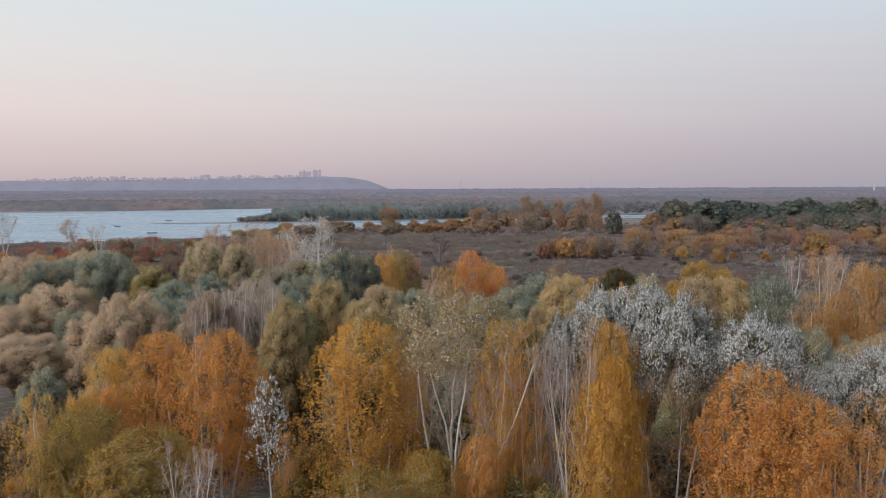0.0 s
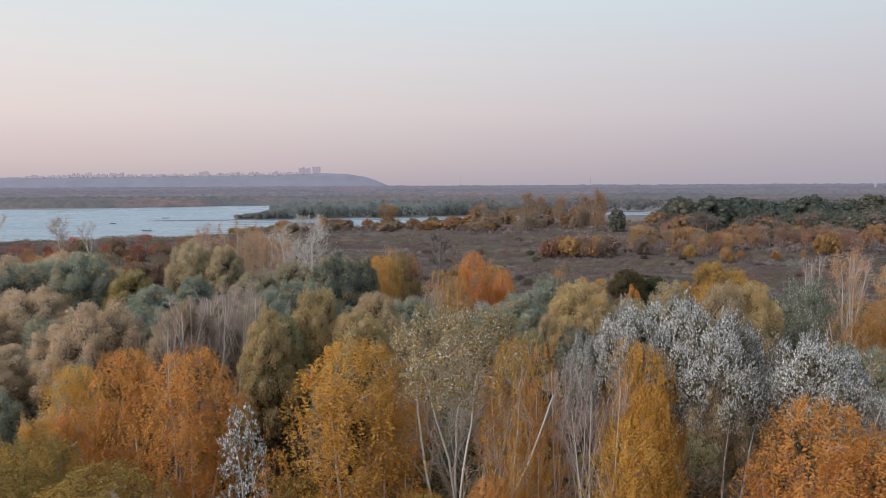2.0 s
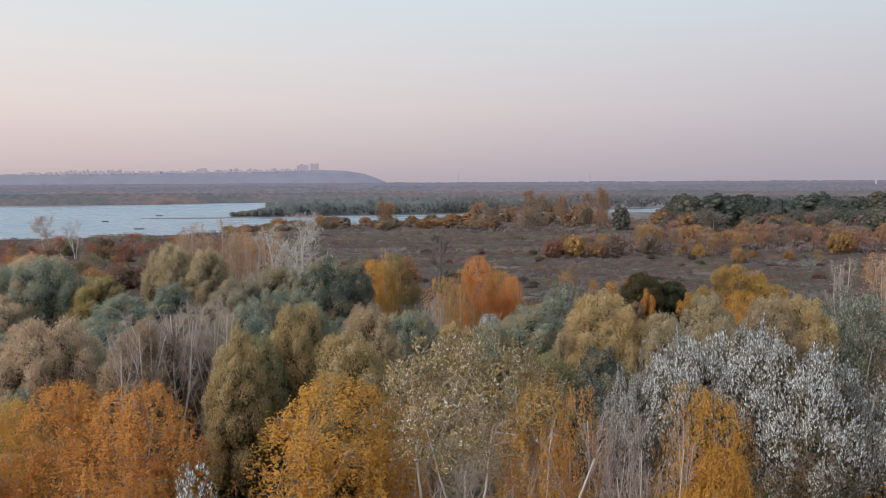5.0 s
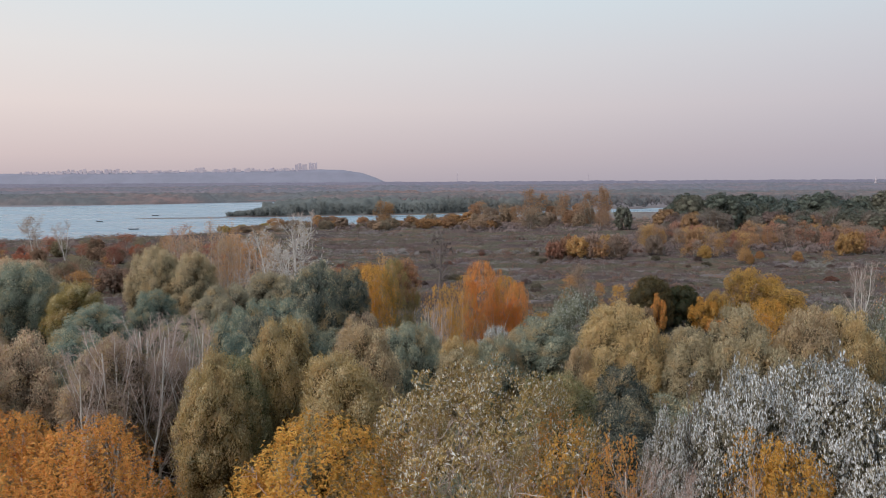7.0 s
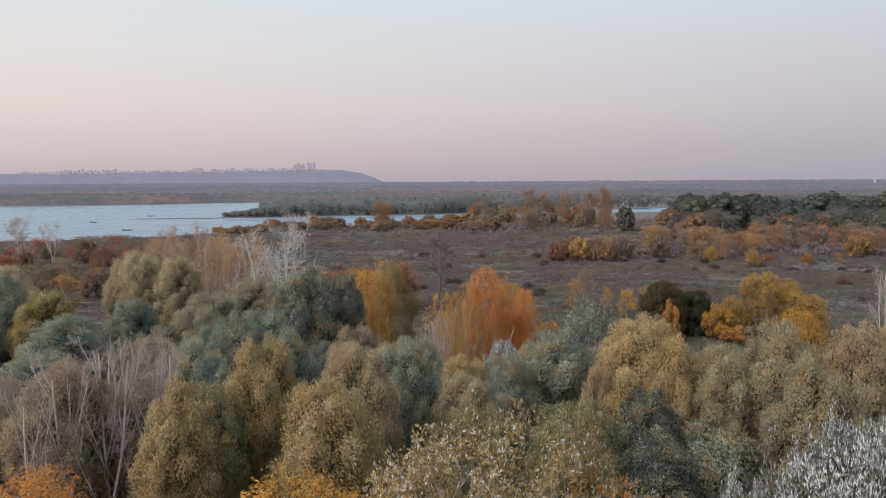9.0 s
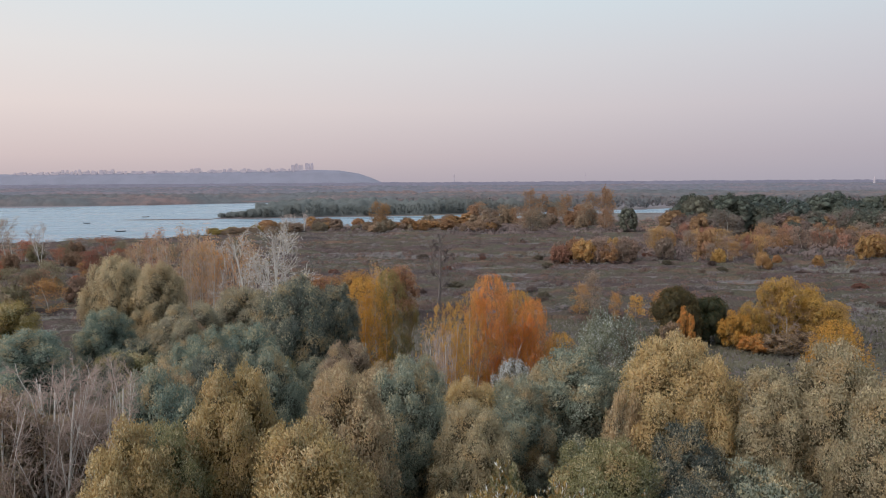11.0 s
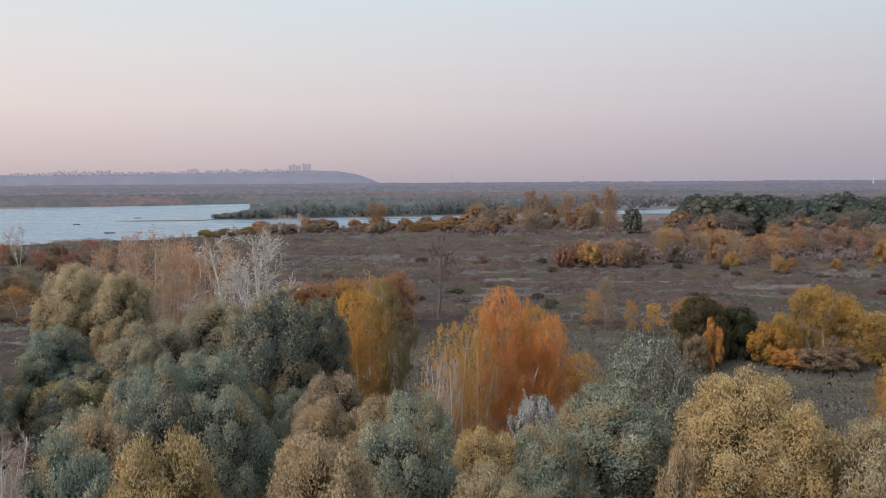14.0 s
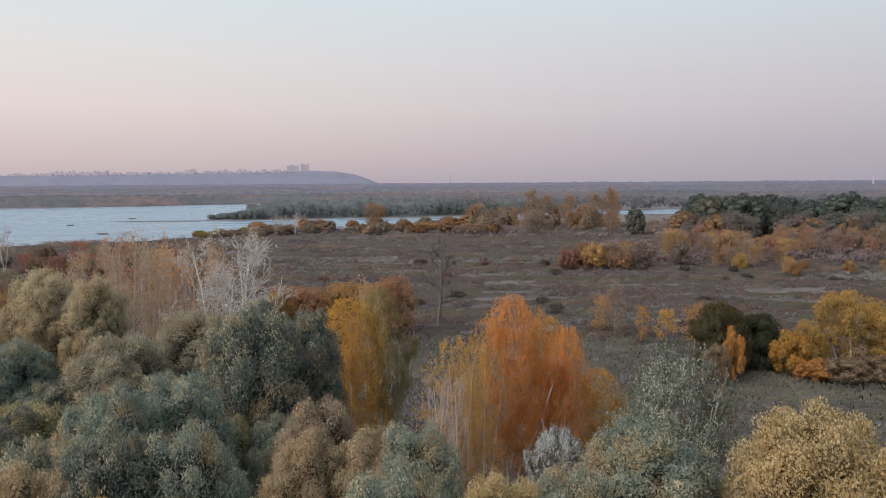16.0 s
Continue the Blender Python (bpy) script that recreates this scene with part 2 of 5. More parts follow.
def leaves(name, at, along, length, width, rng, outward=None, soft=0.6, open_side=None, spread=0.55):
    """Pointed leaf sprays at the given places: each a slightly folded lozenge that lies along its own direction,
    its face turned to the outside of the crown, and shaded as part of the leafy surface that it belongs to."""
    n = len(at)
    u = unit(along)
    face = rng.normal(size=(n, 3))
    if outward is not None:
        face = unit(outward if open_side is None else np.tile(open_side, (n, 1))) + spread * face
    s = unit(np.cross(face, u))
    k = np.cross(u, s)
    L = length * rng.uniform(0.6, 1.35, (n, 1))
    W = width * rng.uniform(0.6, 1.35, (n, 1))
    fold = 0.25 * W * k
    quad = np.stack([at - 0.5 * L * u, at + 0.5 * W * s + fold + 0.05 * L * u, at + 0.5 * L * u, at - 0.5 * W * s + fold + 0.05 * L * u], 1)
    me = as_mesh(name, quad[:, ::-1], np.arange(4 * n).reshape(n, 4))
    if outward is not None:
        lit = unit(soft * unit(outward) + (1 - soft) * k + rng.normal(0, 0.08, (n, 3)))
        me.normals_split_custom_set_from_vertices(np.repeat(lit, 4, 0).tolist())
    return me


def sprays(name, at, along, length, width, rng, outward, blades=5, spread=0.45, soft=0.5):
    """Leafy shoots: each a small fan of narrow leaves that grow from one point, joined there, so that a shoot turns colour as one."""
    n = len(at)
    u = unit(along)
    size = length * rng.uniform(0.6, 1.3, (n, 1))
    verts, norms = [at], [unit(outward)]
    for _ in range(blades):
        d = unit(u + spread * rng.normal(size=(n, 3)))
        L = size * rng.uniform(0.65, 1.15, (n, 1))
        face = unit(outward) + 0.6 * rng.normal(size=(n, 3))
        side = unit(np.cross(face, d))
        k = np.cross(d, side)
        W = width * rng.uniform(0.7, 1.3, (n, 1))
        mid = at + 0.55 * L * d
        verts += [mid + 0.5 * W * side + 0.12 * W * k, at + L * d, mid - 0.5 * W * side + 0.12 * W * k]
        lit = unit(soft * unit(outward) + (1 - soft) * k)
        norms += [lit, lit, lit]
    per = 1 + 3 * blades
    base = np.arange(n)[:, None] * per
    faces = np.concatenate([np.concatenate([base, base + 3 * j + 3, base + 3 * j + 2, base + 3 * j + 1], 1) for j in range(blades)])
    me = as_mesh(name, np.stack(verts, 1), faces)
    me.normals_split_custom_set_from_vertices(np.stack(norms, 1).reshape(-1, 3).tolist())
    return me


def tubes(name, segs, sides=4):
    """Tapered limbs from rows of x0 y0 z0 x1 y1 z1 r0 r1."""
    segs = np.asarray(segs, float)
    n = len(segs)
    p0, p1, r0, r1 = segs[:, :3], segs[:, 3:6], segs[:, 6:7], segs[:, 7:8]
    d = unit(p1 - p0)
    ref = np.where(np.abs(d[:, 2:3]) > 0.9, [[1.0, 0, 0]], [[0, 0, 1.0]])
    s = unit(np.cross(d, ref))
    k = np.cross(d, s)
    ring = []
    for j in range(sides):
        a = 2 * math.pi * j / sides
        ring.append(math.cos(a) * s + math.sin(a) * k)
    verts = np.concatenate([np.stack([p0 + r0 * c for c in ring], 1), np.stack([p1 + r1 * c for c in ring], 1)], 1)
    base = np.arange(n)[:, None] * 2 * sides
    faces = [np.concatenate([base + j, base + (j + 1) % sides, base + sides + (j + 1) % sides, base + sides + j], 1) for j in range(sides)]
    return as_mesh(name, verts, np.concatenate(faces), True)


def limb(segs, start, way, length, r0, r1, steps, bend, lift, rng):
    """One crooked limb; returns the points along it and their directions."""
    p, d = np.array(start, float), unit(np.array(way, float))
    pts, ds = [p], [d]
    for k in range(steps):
        d = unit(d + rng.normal(0, bend, 3) + np.array([0, 0, lift]))
        q = p + d * length / steps
        a, b = k / steps, (k + 1) / steps
        segs.append([*p, *q, r0 + (r1 - r0) * a, r0 + (r1 - r0) * b])
        p = q
        pts.append(p)
        ds.append(d)
    return pts, ds


def skeleton_tree(rng, h, r, stems=1, first=0.25, rise=0.9, limbs=14, forks=6, twigs=4, r_trunk=0.16, twig_r=0.016, lean=0.04, droop=0.0, fan=0.35, lift=0.10, bend=0.12):
    """Stem, boughs and twigs of a broad-leaved tree, and the twig ends."""
    trunk, bough, twig, ends = [], [], [], []
    first_way = rng.uniform(0, 2 * math.pi)
    for s in range(stems):
        a = first_way + 2 * math.pi * s / stems + rng.uniform(-0.4, 0.4)
        off = np.array([math.cos(a), math.sin(a), 0]) * (0.0 if stems == 1 else rng.uniform(0.2, 0.5))
        out = off * (0.0 if stems == 1 else fan) + rng.normal(0, lean, 3)
        hs = h * (1.0 if s == 0 else rng.uniform(0.75, 0.98))
        pts, ds = limb(trunk, off - np.array([0, 0, 0.3]), np.array([0, 0, 1.0]) + out, hs, r_trunk, 0.035, 10, 0.05, 0.06, rng)
        for i in range(limbs):
            f = first + (0.96 - first) * (i + rng.uniform(0, 1)) / limbs
            j = min(int(f * 10), 9)
            p = pts[j] + (pts[j + 1] - pts[j]) * (f * 10 - j)
            az = rng.uniform(0, 2 * math.pi) if i % 2 else a + i * 2.4
            shape = math.sin(math.pi * min(1.0, (f - first) / (1 - first) * 0.72 + 0.26))
            ln = r * (0.35 + 0.85 * shape) * rng.uniform(0.75, 1.1)
            way = np.array([math.cos(az), math.sin(az), rise * (0.6 + 0.8 * f)])
            rb = max(0.018, r_trunk * (1 - f) * 0.42)
            bp, bd = limb(bough, p, way, ln * math.sqrt(1 + rise * rise * 0.5), rb, 0.013, 5, bend, lift, rng)
            for q in range(forks):
                g = rng.uniform(0.25, 1.0)
                jj = min(int(g * 5), 4)
                pp = bp[jj] + (bp[jj + 1] - bp[jj]) * (g * 5 - jj)
                tp, td = limb(twig, pp, bd[jj] + rng.normal(0, 0.55, 3), ln * rng.uniform(0.25, 0.5), twig_r * 1.6, twig_r, 3, 0.2, 0.05 - droop, rng)
                ends.append((tp[-1], td[-1]))
                for w in range(twigs):
                    g2 = rng.uniform(0.2, 1.0)
                    k2 = min(int(g2 * 3), 2)
                    ep, ed = limb(twig, tp[k2], td[k2] + rng.normal(0, 0.5, 3), ln * rng.uniform(0.14, 0.3), twig_r, twig_r * 0.6, 2, 0.25, 0.03 - 1.5 * droop, rng)
                    ends.append((ep[-1], ed[-1]))
    return trunk, bough, twig, ends


def lobes_of(rng, h, r, depth, count, skirt=6, per=8, fine=(0.28, 0.5), off=0.8):
    """Billows of a rounded crown: places and radii, large ones and the small ones upon them."""
    big = []
    mid = h - depth
    for k in range(count):
        z = -0.45 + 1.42 * (k + 0.5) / count
        a = k * 2.39996 + rng.uniform(-0.4, 0.4)
        w = math.sqrt(max(0.0, 1 - z * z)) if z > 0 else 1 - 0.25 * z * z
        rad = r * rng.uniform(0.22, 0.42)
        out = (r - rad * 0.8) * w * rng.uniform(0.72, 1.14)
        big.append((math.cos(a) * out, math.sin(a) * out, mid + z * (depth - rad * 0.8) + rng.normal(0, 0.08 * depth), rad))
    for k in range(skirt):
        a = k * 2 * math.pi / max(1, skirt) + rng.uniform(-0.4, 0.4)
        rad = r * rng.uniform(0.28, 0.40)
        big.append((math.cos(a) * r * 0.66, math.sin(a) * r * 0.66, max(rad * 0.8, (mid - 0.4 * depth) * rng.uniform(0.45, 0.8)), rad))
    small = []
    for x, y, z, rad in big:
        for _ in range(per):
            d = unit(rng.normal(size=3) + np.array([x, y, 0]) / max(r, 0.1) * 0.7 + np.array([0, 0, 0.5]))
            small.append((x + d[0] * rad * off, y + d[1] * rad * off, z + d[2] * rad * off, rad * rng.uniform(*fine)))
    return np.array(big), np.array(small)


def on_lobes(lobes, n, rng, skin=(0.80, 1.08), tall=1.0):
    area = lobes[:, 3] ** 2
    pick = rng.choice(len(lobes), n, p=area / area.sum())
    d = unit(rng.normal(size=(n, 3)) + np.array([0, 0, 0.55]))
    c = lobes[pick]
    return c[:, :3] + d * [1, 1, tall] * c[:, 3:4] * rng.uniform(*skin, (n, 1)), d


def billow(p, big):
    """The way outwards from the billow of the crown that each place belongs to."""
    out = np.empty_like(p)
    for k in range(0, len(p), 4000):
        q = p[k:k + 4000]
        gap = np.linalg.norm(q[:, None] - big[None, :, :3], axis=2) / big[None, :, 3]
        out[k:k + 4000] = q - big[gap.argmin(1), :3]
    return unit(out)


def blob_mesh(name, lobes, shrink, rng, level=2):
    """The dense inside of a crown: lumpy, joined billows."""
    verts, faces, base = [], [], 0
    bm = bmesh.new()
    bmesh.ops.create_icosphere(bm, subdivisions=level, radius=1.0)
    v0 = np.array([v.co[:] for v in bm.verts])
    f0 = np.array([[v.index for v in f.verts] for f in bm.faces])
    bm.free()
    for x, y, z, rad in lobes:
        v = v0 * (rad * shrink) * rng.uniform(0.82, 1.12, (len(v0), 1)) + [x, y, z]
        verts.append(v)
        faces.append(f0 + base)
        base += len(v0)
    return as_mesh(name, np.concatenate(verts), np.concatenate(faces), True)


def thing(name, label, category, group=""):
    e = new(name)
    e.empty_display_size = 0.3
    return tagged(e, label, category, group)


PROTO = {}


def plant(kind, seed, x, y, h, r, colour, label, group="", turn=None):
    """Puts up a tree or shrub of a kind: the first one is built, the next ones share its meshes at their own size, turn and colour."""
    key = (kind, seed)
    make, h0, r0, name, category = KINDS[kind]
    if key not in PROTO:
        PROTO[key] = ob = make(name, np.random.default_rng(seed * 7 + len(kind)), h0, r0)
    else:
        ob = copy_thing(PROTO[key], pose(0, 0, 0))
    if turn is None:
        turn = (x * 37.7 + y * 91.3) % 360
    ob.matrix_basis = pose(x, y, ground_height(x, y), 0, 0, turn)
    ob.scale = (r / r0, r / r0, h / h0)
    tagged(ob, label, category, group)
    for c in ob.children:
        c.color = (*colour, 1)
    return ob


def plumes_of(rng, h, r, depth, count, size=(0.15, 0.25), skirt=0.5, tall=1.35, per=9):
    """The billows of a willow: many upright plumes over an uneven dome, each with tufts upon it. Rows of x y z radius."""
    mid = h - depth
    turn = rng.uniform(0, 6.28, 3)
    big, tuft = [], []
    for k in range(count):
        z = -skirt + (0.97 + skirt) * (k + 0.5) / count
        a = k * 2.39996 + rng.normal(0, 0.25)
        w = math.sqrt(max(0.0, 1 - z * z)) if z > 0 else 1 - 0.35 * z * z
        lump = 1 + 0.13 * math.sin(2 * a + turn[0]) + 0.10 * math.sin(3 * a + 2.2 * z + turn[1]) + 0.07 * math.sin(5 * a + 3 * z + turn[2])
        rad = r * rng.uniform(*size)
        out = (r - 0.7 * rad) * w * lump * rng.uniform(0.82, 1.06)
        big.append((math.cos(a) * out, math.sin(a) * out, mid + z * (depth - rad * tall * 0.8) * (1 + 0.35 * (lump - 1)) + rng.normal(0, 0.05 * depth), rad))
    for x, y, z, rad in big:
        lean = np.array([x, y, 0]) / max(r, 0.1)
        for _ in range(per):
            d = unit(rng.normal(size=3) + lean * 0.8 + np.array([0, 0, 0.6]))
            tuft.append((x + d[0] * rad * 0.85, y + d[1] * rad * 0.85, z + d[2] * rad * tall * 0.9, rad * rng.uniform(0.26, 0.46)))
    return np.array(big), np.array(tuft)


def make_willow(name, rng, h, r, n=34000, length=0.185, width=0.048, count=38, size=(0.19, 0.33)):
    t = thing(name, "", "")
    depth = min(7.0, h * 0.45)
    big, tuft = plumes_of(rng, h * 0.97, r, depth, count, size)
    tr, bo, tw, _ = skeleton_tree(rng, h * 0.72, r * 0.6, 3, 0.3, 0.9, 6, 2, 0, 0.22, 0.03, 0.12)
    part("trunk", tubes("trunk", tr + bo, 5), BARK_BROWN, t)
    inner = np.concatenate([big * [0.9, 0.9, 1, 1], [[0, 0, h - depth * 0.95, r * 0.72], [0, 0, h - depth * 1.45, r * 0.66]]])
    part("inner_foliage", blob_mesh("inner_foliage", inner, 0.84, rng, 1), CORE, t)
    p, d = on_lobes(np.concatenate([tuft[::2], big, big]), n, rng, (0.70, 1.2), 1.2)
    p = p + rng.normal(0, 0.035 * r, p.shape)
    dome = unit(p - np.array([0, 0, h - depth * 1.1]))
    d = unit(0.2 * d + 0.35 * billow(p, big) + 0.7 * dome)
    way = d * 0.6 + rng.normal(0, 0.35, (n, 3)) + np.array([0, 0, 0.45])
    part("crown", sprays("crown", p, way, length, width * 1.28, rng, d, 3, 0.5, 0.68), LEAF_WILLOW, t)
    # pale shoots on upward tops: light leaf undersides, and crest highlights put into colour
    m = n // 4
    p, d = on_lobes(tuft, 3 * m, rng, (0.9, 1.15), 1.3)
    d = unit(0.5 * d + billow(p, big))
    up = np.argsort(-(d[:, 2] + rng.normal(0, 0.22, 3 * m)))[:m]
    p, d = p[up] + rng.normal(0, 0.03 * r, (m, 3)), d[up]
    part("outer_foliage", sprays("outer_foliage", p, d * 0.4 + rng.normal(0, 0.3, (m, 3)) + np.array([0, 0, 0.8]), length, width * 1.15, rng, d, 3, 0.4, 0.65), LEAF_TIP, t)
    return t


def make_broad_willow(name, rng, h, r):
    return make_willow(name, rng, h, r, 44000, 0.22, 0.06, 80, (0.13, 0.24))


def make_low_willow(name, rng, h, r):
    return make_willow(name, rng, h, r, 17000, 0.23, 0.06, 28, (0.21, 0.36))


def make_maple(name, rng, h, r):
    return make_oak(name, rng, h, r, 9000, LEAF_MAPLE, 0.28, 0.42)


def make_oak(name, rng, h, r, n=14000, leaf=None, size=0.28, dense=0.78):
    t = thing(name, "", "")
    big, small = lobes_of(rng, h, r, h * 0.46, 34, 9, 14, (0.24, 0.42), 0.88)
    tr, bo, tw, _ = skeleton_tree(rng, h * 0.7, r * 0.5, 1, 0.3, 0.7, 7, 2, 0, 0.3, 0.03)
    part("trunk", tubes("trunk", tr + bo, 6), BARK_BROWN, t)
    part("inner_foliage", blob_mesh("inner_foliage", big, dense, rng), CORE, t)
    p, d = on_lobes(np.concatenate([small, big]), n, rng)
    part("crown", sprays("crown", p, d * 0.5 + rng.normal(0, 0.5, (n, 3)), size, size * 0.42, rng, d, 4, 0.7, 0.45), leaf or LEAF_OAK, t)
    return t


def along_limbs(segs, n, rng, jitter):
    """Places spread over limbs by their length, and the way that the limb runs there."""
    g = np.asarray(segs, float)
    run = g[:, 3:6] - g[:, :3]
    ln = np.linalg.norm(run, axis=1)
    pick = rng.choice(len(g), n, p=ln / ln.sum())
    return g[pick, :3] + run[pick] * rng.uniform(0, 1, (n, 1)) + rng.normal(0, jitter, (n, 3)), unit(run[pick])


def make_birch(name, rng, h, r, shoots=17000, limbs=20, stems=2):
    """A birch in autumn leaf: white stems, fine rising boughs, and strings of small hanging leaves round each bough."""
    t = thing(name, "", "")
    tr, bo, tw, ends = skeleton_tree(rng, h * 0.88, r * 0.70, stems, 0.16, 1.5, limbs, 7, 2, 0.12, 0.012, 0.04, 0.10, 0.26, 0.10, 0.08)
    part("trunk", tubes("trunk", tr, 6), BARK_WHITE, t)
    part("branchwork", tubes("branchwork", bo + tw, 3), TWIG_PALE, t)
    m = shoots // 8
    p, d = along_limbs(tw, m, rng, 0.25)
    q, e = along_limbs(bo, m // 6, rng, 0.25)
    top = np.asarray(tr, float)
    top = top[top[:, 5] > h * 0.62]
    v, g = along_limbs(top, m // 10, rng, 0.25)
    # the outer veil, egg-shaped, pointed at the top and hollowed between the boughs
    k = m
    f = rng.uniform(0, 1, k) ** 0.8
    a = rng.uniform(0, 2 * math.pi, k)
    lump = 1 + 0.17 * np.sin(3 * a + 8 * f) + 0.13 * np.sin(5 * a - 13 * f + 1) + 0.08 * np.sin(9 * a + 21 * f)
    belly = np.where(f > 0.42, np.sqrt(np.clip(1 - ((f - 0.42) / 0.60) ** 2.4, 0, 1)), 0.72 + 0.28 * f / 0.42)
    rad = r * belly * lump * rng.uniform(0.4, 1.0, k) ** 0.6
    w = np.stack([np.cos(a) * rad, np.sin(a) * rad, h * (0.14 + 0.85 * f)], 1)
    p = np.concatenate([p, q, v, w])
    # every place carries a short hanging string of shoots
    per = 4
    run = np.repeat(rng.uniform(0.25, 0.85, len(p)), per) * np.tile(np.linspace(0, 1, per), len(p))
    p = np.repeat(p, per, 0) + rng.normal(0, 0.055, (len(p) * per, 3)) - np.stack([0 * run, 0 * run, run], 1)
    p = p[(p[:, 2] > h * 0.07) & (p[:, 2] < h)]
    n = len(p)
    way = rng.normal(0, 0.4, (n, 3)) + np.array([0, 0, -0.6])
    out = np.stack([p[:, 0], p[:, 1], (p[:, 2] - h * 0.6) * 0.3 + 0.8], 1)
    part("crown", sprays("crown", p, way, 0.15, 0.05, rng, unit(unit(out) + rng.normal(0, 0.3, out.shape)), 5, 0.7, 0.7), LEAF_BIRCH, t)
    return t


def make_thin_birch(name, rng, h, r):
    return make_birch(name, rng, h, r, 5600, 16)


def put_limbs(t, tr, bo, limbs, mat, sides=5):
    """Each stem and each bough as a part of its own."""
    for k in range(0, len(tr), 10):
        part("trunk", tubes("trunk", tr[k:k + 10], sides + 1), mat, t)
    for k in range(0, len(bo), 5):
        part("branch", tubes("branch", bo[k:k + 5], sides), mat, t)


def make_bare(name, rng, h, r):
    """A leafless tree: two pale stems, forked boughs and a haze of fine twigs."""
    t = thing(name, "", "")
    tr, bo, tw, ends = skeleton_tree(rng, h * 0.9, r * 0.92, 3, 0.26, 1.7, 11, 9, 7, 0.14, 0.0095, 0.03, 0.0, 0.28, 0.13, 0.07)
    put_limbs(t, tr, bo, 15, BARK_WHITE)
    part("twigwork", tubes("twigwork", tw, 3), TWIG_BARE, t)
    return t


def make_dead(name, rng, h, r):
    t = thing(name, "", "")
    tr, bo, tw, ends = skeleton_tree(rng, h, r, 1, 0.22, 0.9, 18, 7, 4, 0.42, 0.05, 0.06)
    put_limbs(t, tr, bo, 16, BARK_GREY)
    part("twigwork", tubes("twigwork", tw, 3), BARK_GREY, t)
    return t


def make_poplar(name, rng, h, r, plumes=9500, inner=6000, first=0.42, leaf=None, fork=1.5, stems=3, fan=0.35, deep=0.20, thick=0.17, low=0.62, size=0.22, limbs=14, dark=None, shell=(0.78, 1.08)):
    """A white poplar: pale forked stems, a dull leafy inside, and upright shoots whose leaves show their white undersides."""
    t = thing(name, "", "")
    tr, bo, tw, ends = skeleton_tree(rng, h * 0.88, r * (0.8 if stems < 5 else 0.7), stems, first, fork, limbs, 5, 2, thick, 0.016, 0.08, 0.0, fan, 0.16)
    part("trunk", tubes("trunk", tr, 6), BARK_WHITE if stems > 4 else BARK_POPLAR, t)
    part("branchwork", tubes("branchwork", bo + tw, 3), TWIG_PALE if stems > 4 else TWIG_BROWN, t)
    big, tuft = plumes_of(rng, h * 0.965, r, h * deep, 40, (0.16, 0.28), 0.55, 1.5, 10)
    if inner:
        at, out = on_lobes(big, inner, rng, (0.0, 0.8), 1.2)
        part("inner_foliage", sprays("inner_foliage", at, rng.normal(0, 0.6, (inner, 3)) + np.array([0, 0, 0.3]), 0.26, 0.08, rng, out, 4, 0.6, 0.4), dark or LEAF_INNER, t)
    at, out = on_lobes(np.concatenate([tuft, big]), plumes, rng, shell, 1.35)
    q, _ = along_limbs(tw, plumes // 4, rng, 0.12)
    at = np.concatenate([at, q])
    spire, _ = on_lobes(tuft, plumes // 60, rng, (0.9, 1.1), 1.4)
    spire = spire[spire[:, 2] > h * 0.8]
    spire = np.repeat(spire, 7, 0) + np.stack([np.zeros(7 * len(spire)), np.zeros(7 * len(spire)), np.tile(np.linspace(0, 0.9, 7), len(spire))], 1)
    at = np.concatenate([at, spire + rng.normal(0, 0.05, spire.shape)])
    at = at[(at[:, 2] > h * low) & (at[:, 2] < h * 1.01)]
    out = unit(0.4 * billow(at, big) + unit(np.stack([at[:, 0], at[:, 1], (at[:, 2] - h * (1 - deep)) * 0.6 + r * 0.3], 1)))
    way = 0.25 * out + rng.normal(0, 0.16, (len(at), 3)) + np.array([0, 0, 1.0])
    part("crown", sprays("crown", at, way, size, size * 0.2, rng, out, 6, 0.28, 0.6), leaf or LEAF_POPLAR, t)
    return t


def make_open_poplar(name, rng, h, r):
    return make_poplar(name, rng, h, r, 8200, 1200, 0.36, LEAF_OPEN, 1.9, 8, 0.5, 0.22, 0.14, 0.68, 0.18, 10, LEAF_OPEN, (0.7, 1.1))


def make_full_poplar(name, rng, h, r):
    return make_poplar(name, rng, h, r, 8500, 6500, 0.14, LEAF_FULL, 1.2, 4, 0.5, 0.46, 0.17, 0.12, 0.26, 14, LEAF_FULL)


def make_sparse_poplar(name, rng, h, r):
    return make_poplar(name, rng, h, r, 700, 0, 0.40, None, 1.7, 1, 0.35, 0.32, 0.13, 0.42, 0.32)


def make_bare_poplar(name, rng, h, r):
    """A nearly leafless white poplar: spreading white limbs with a few pale leaves."""
    t = thing(name, "", "")
    tr, bo, tw, ends = skeleton_tree(rng, h * 0.96, r * 0.9, 4, 0.2, 1.3, 13, 8, 4, 0.24, 0.026, 0.05, 0.0, 0.6, 0.12, 0.08)
    part("trunk", tubes("trunk", tr, 6), BARK_WHITE, t)
    part("branchwork", tubes("branchwork", bo + tw, 3), BARK_BIRCH, t)
    e = np.array([p for p, _ in ends])
    n = 3000
    at = e[rng.choice(len(e), n)] + rng.normal(0, 0.25, (n, 3))
    part("crown", leaves("crown", at, rng.normal(0, 0.6, (n, 3)) + np.array([0, 0, 0.5]), 0.17, 0.11, rng), LEAF_BARE, t)
    return t


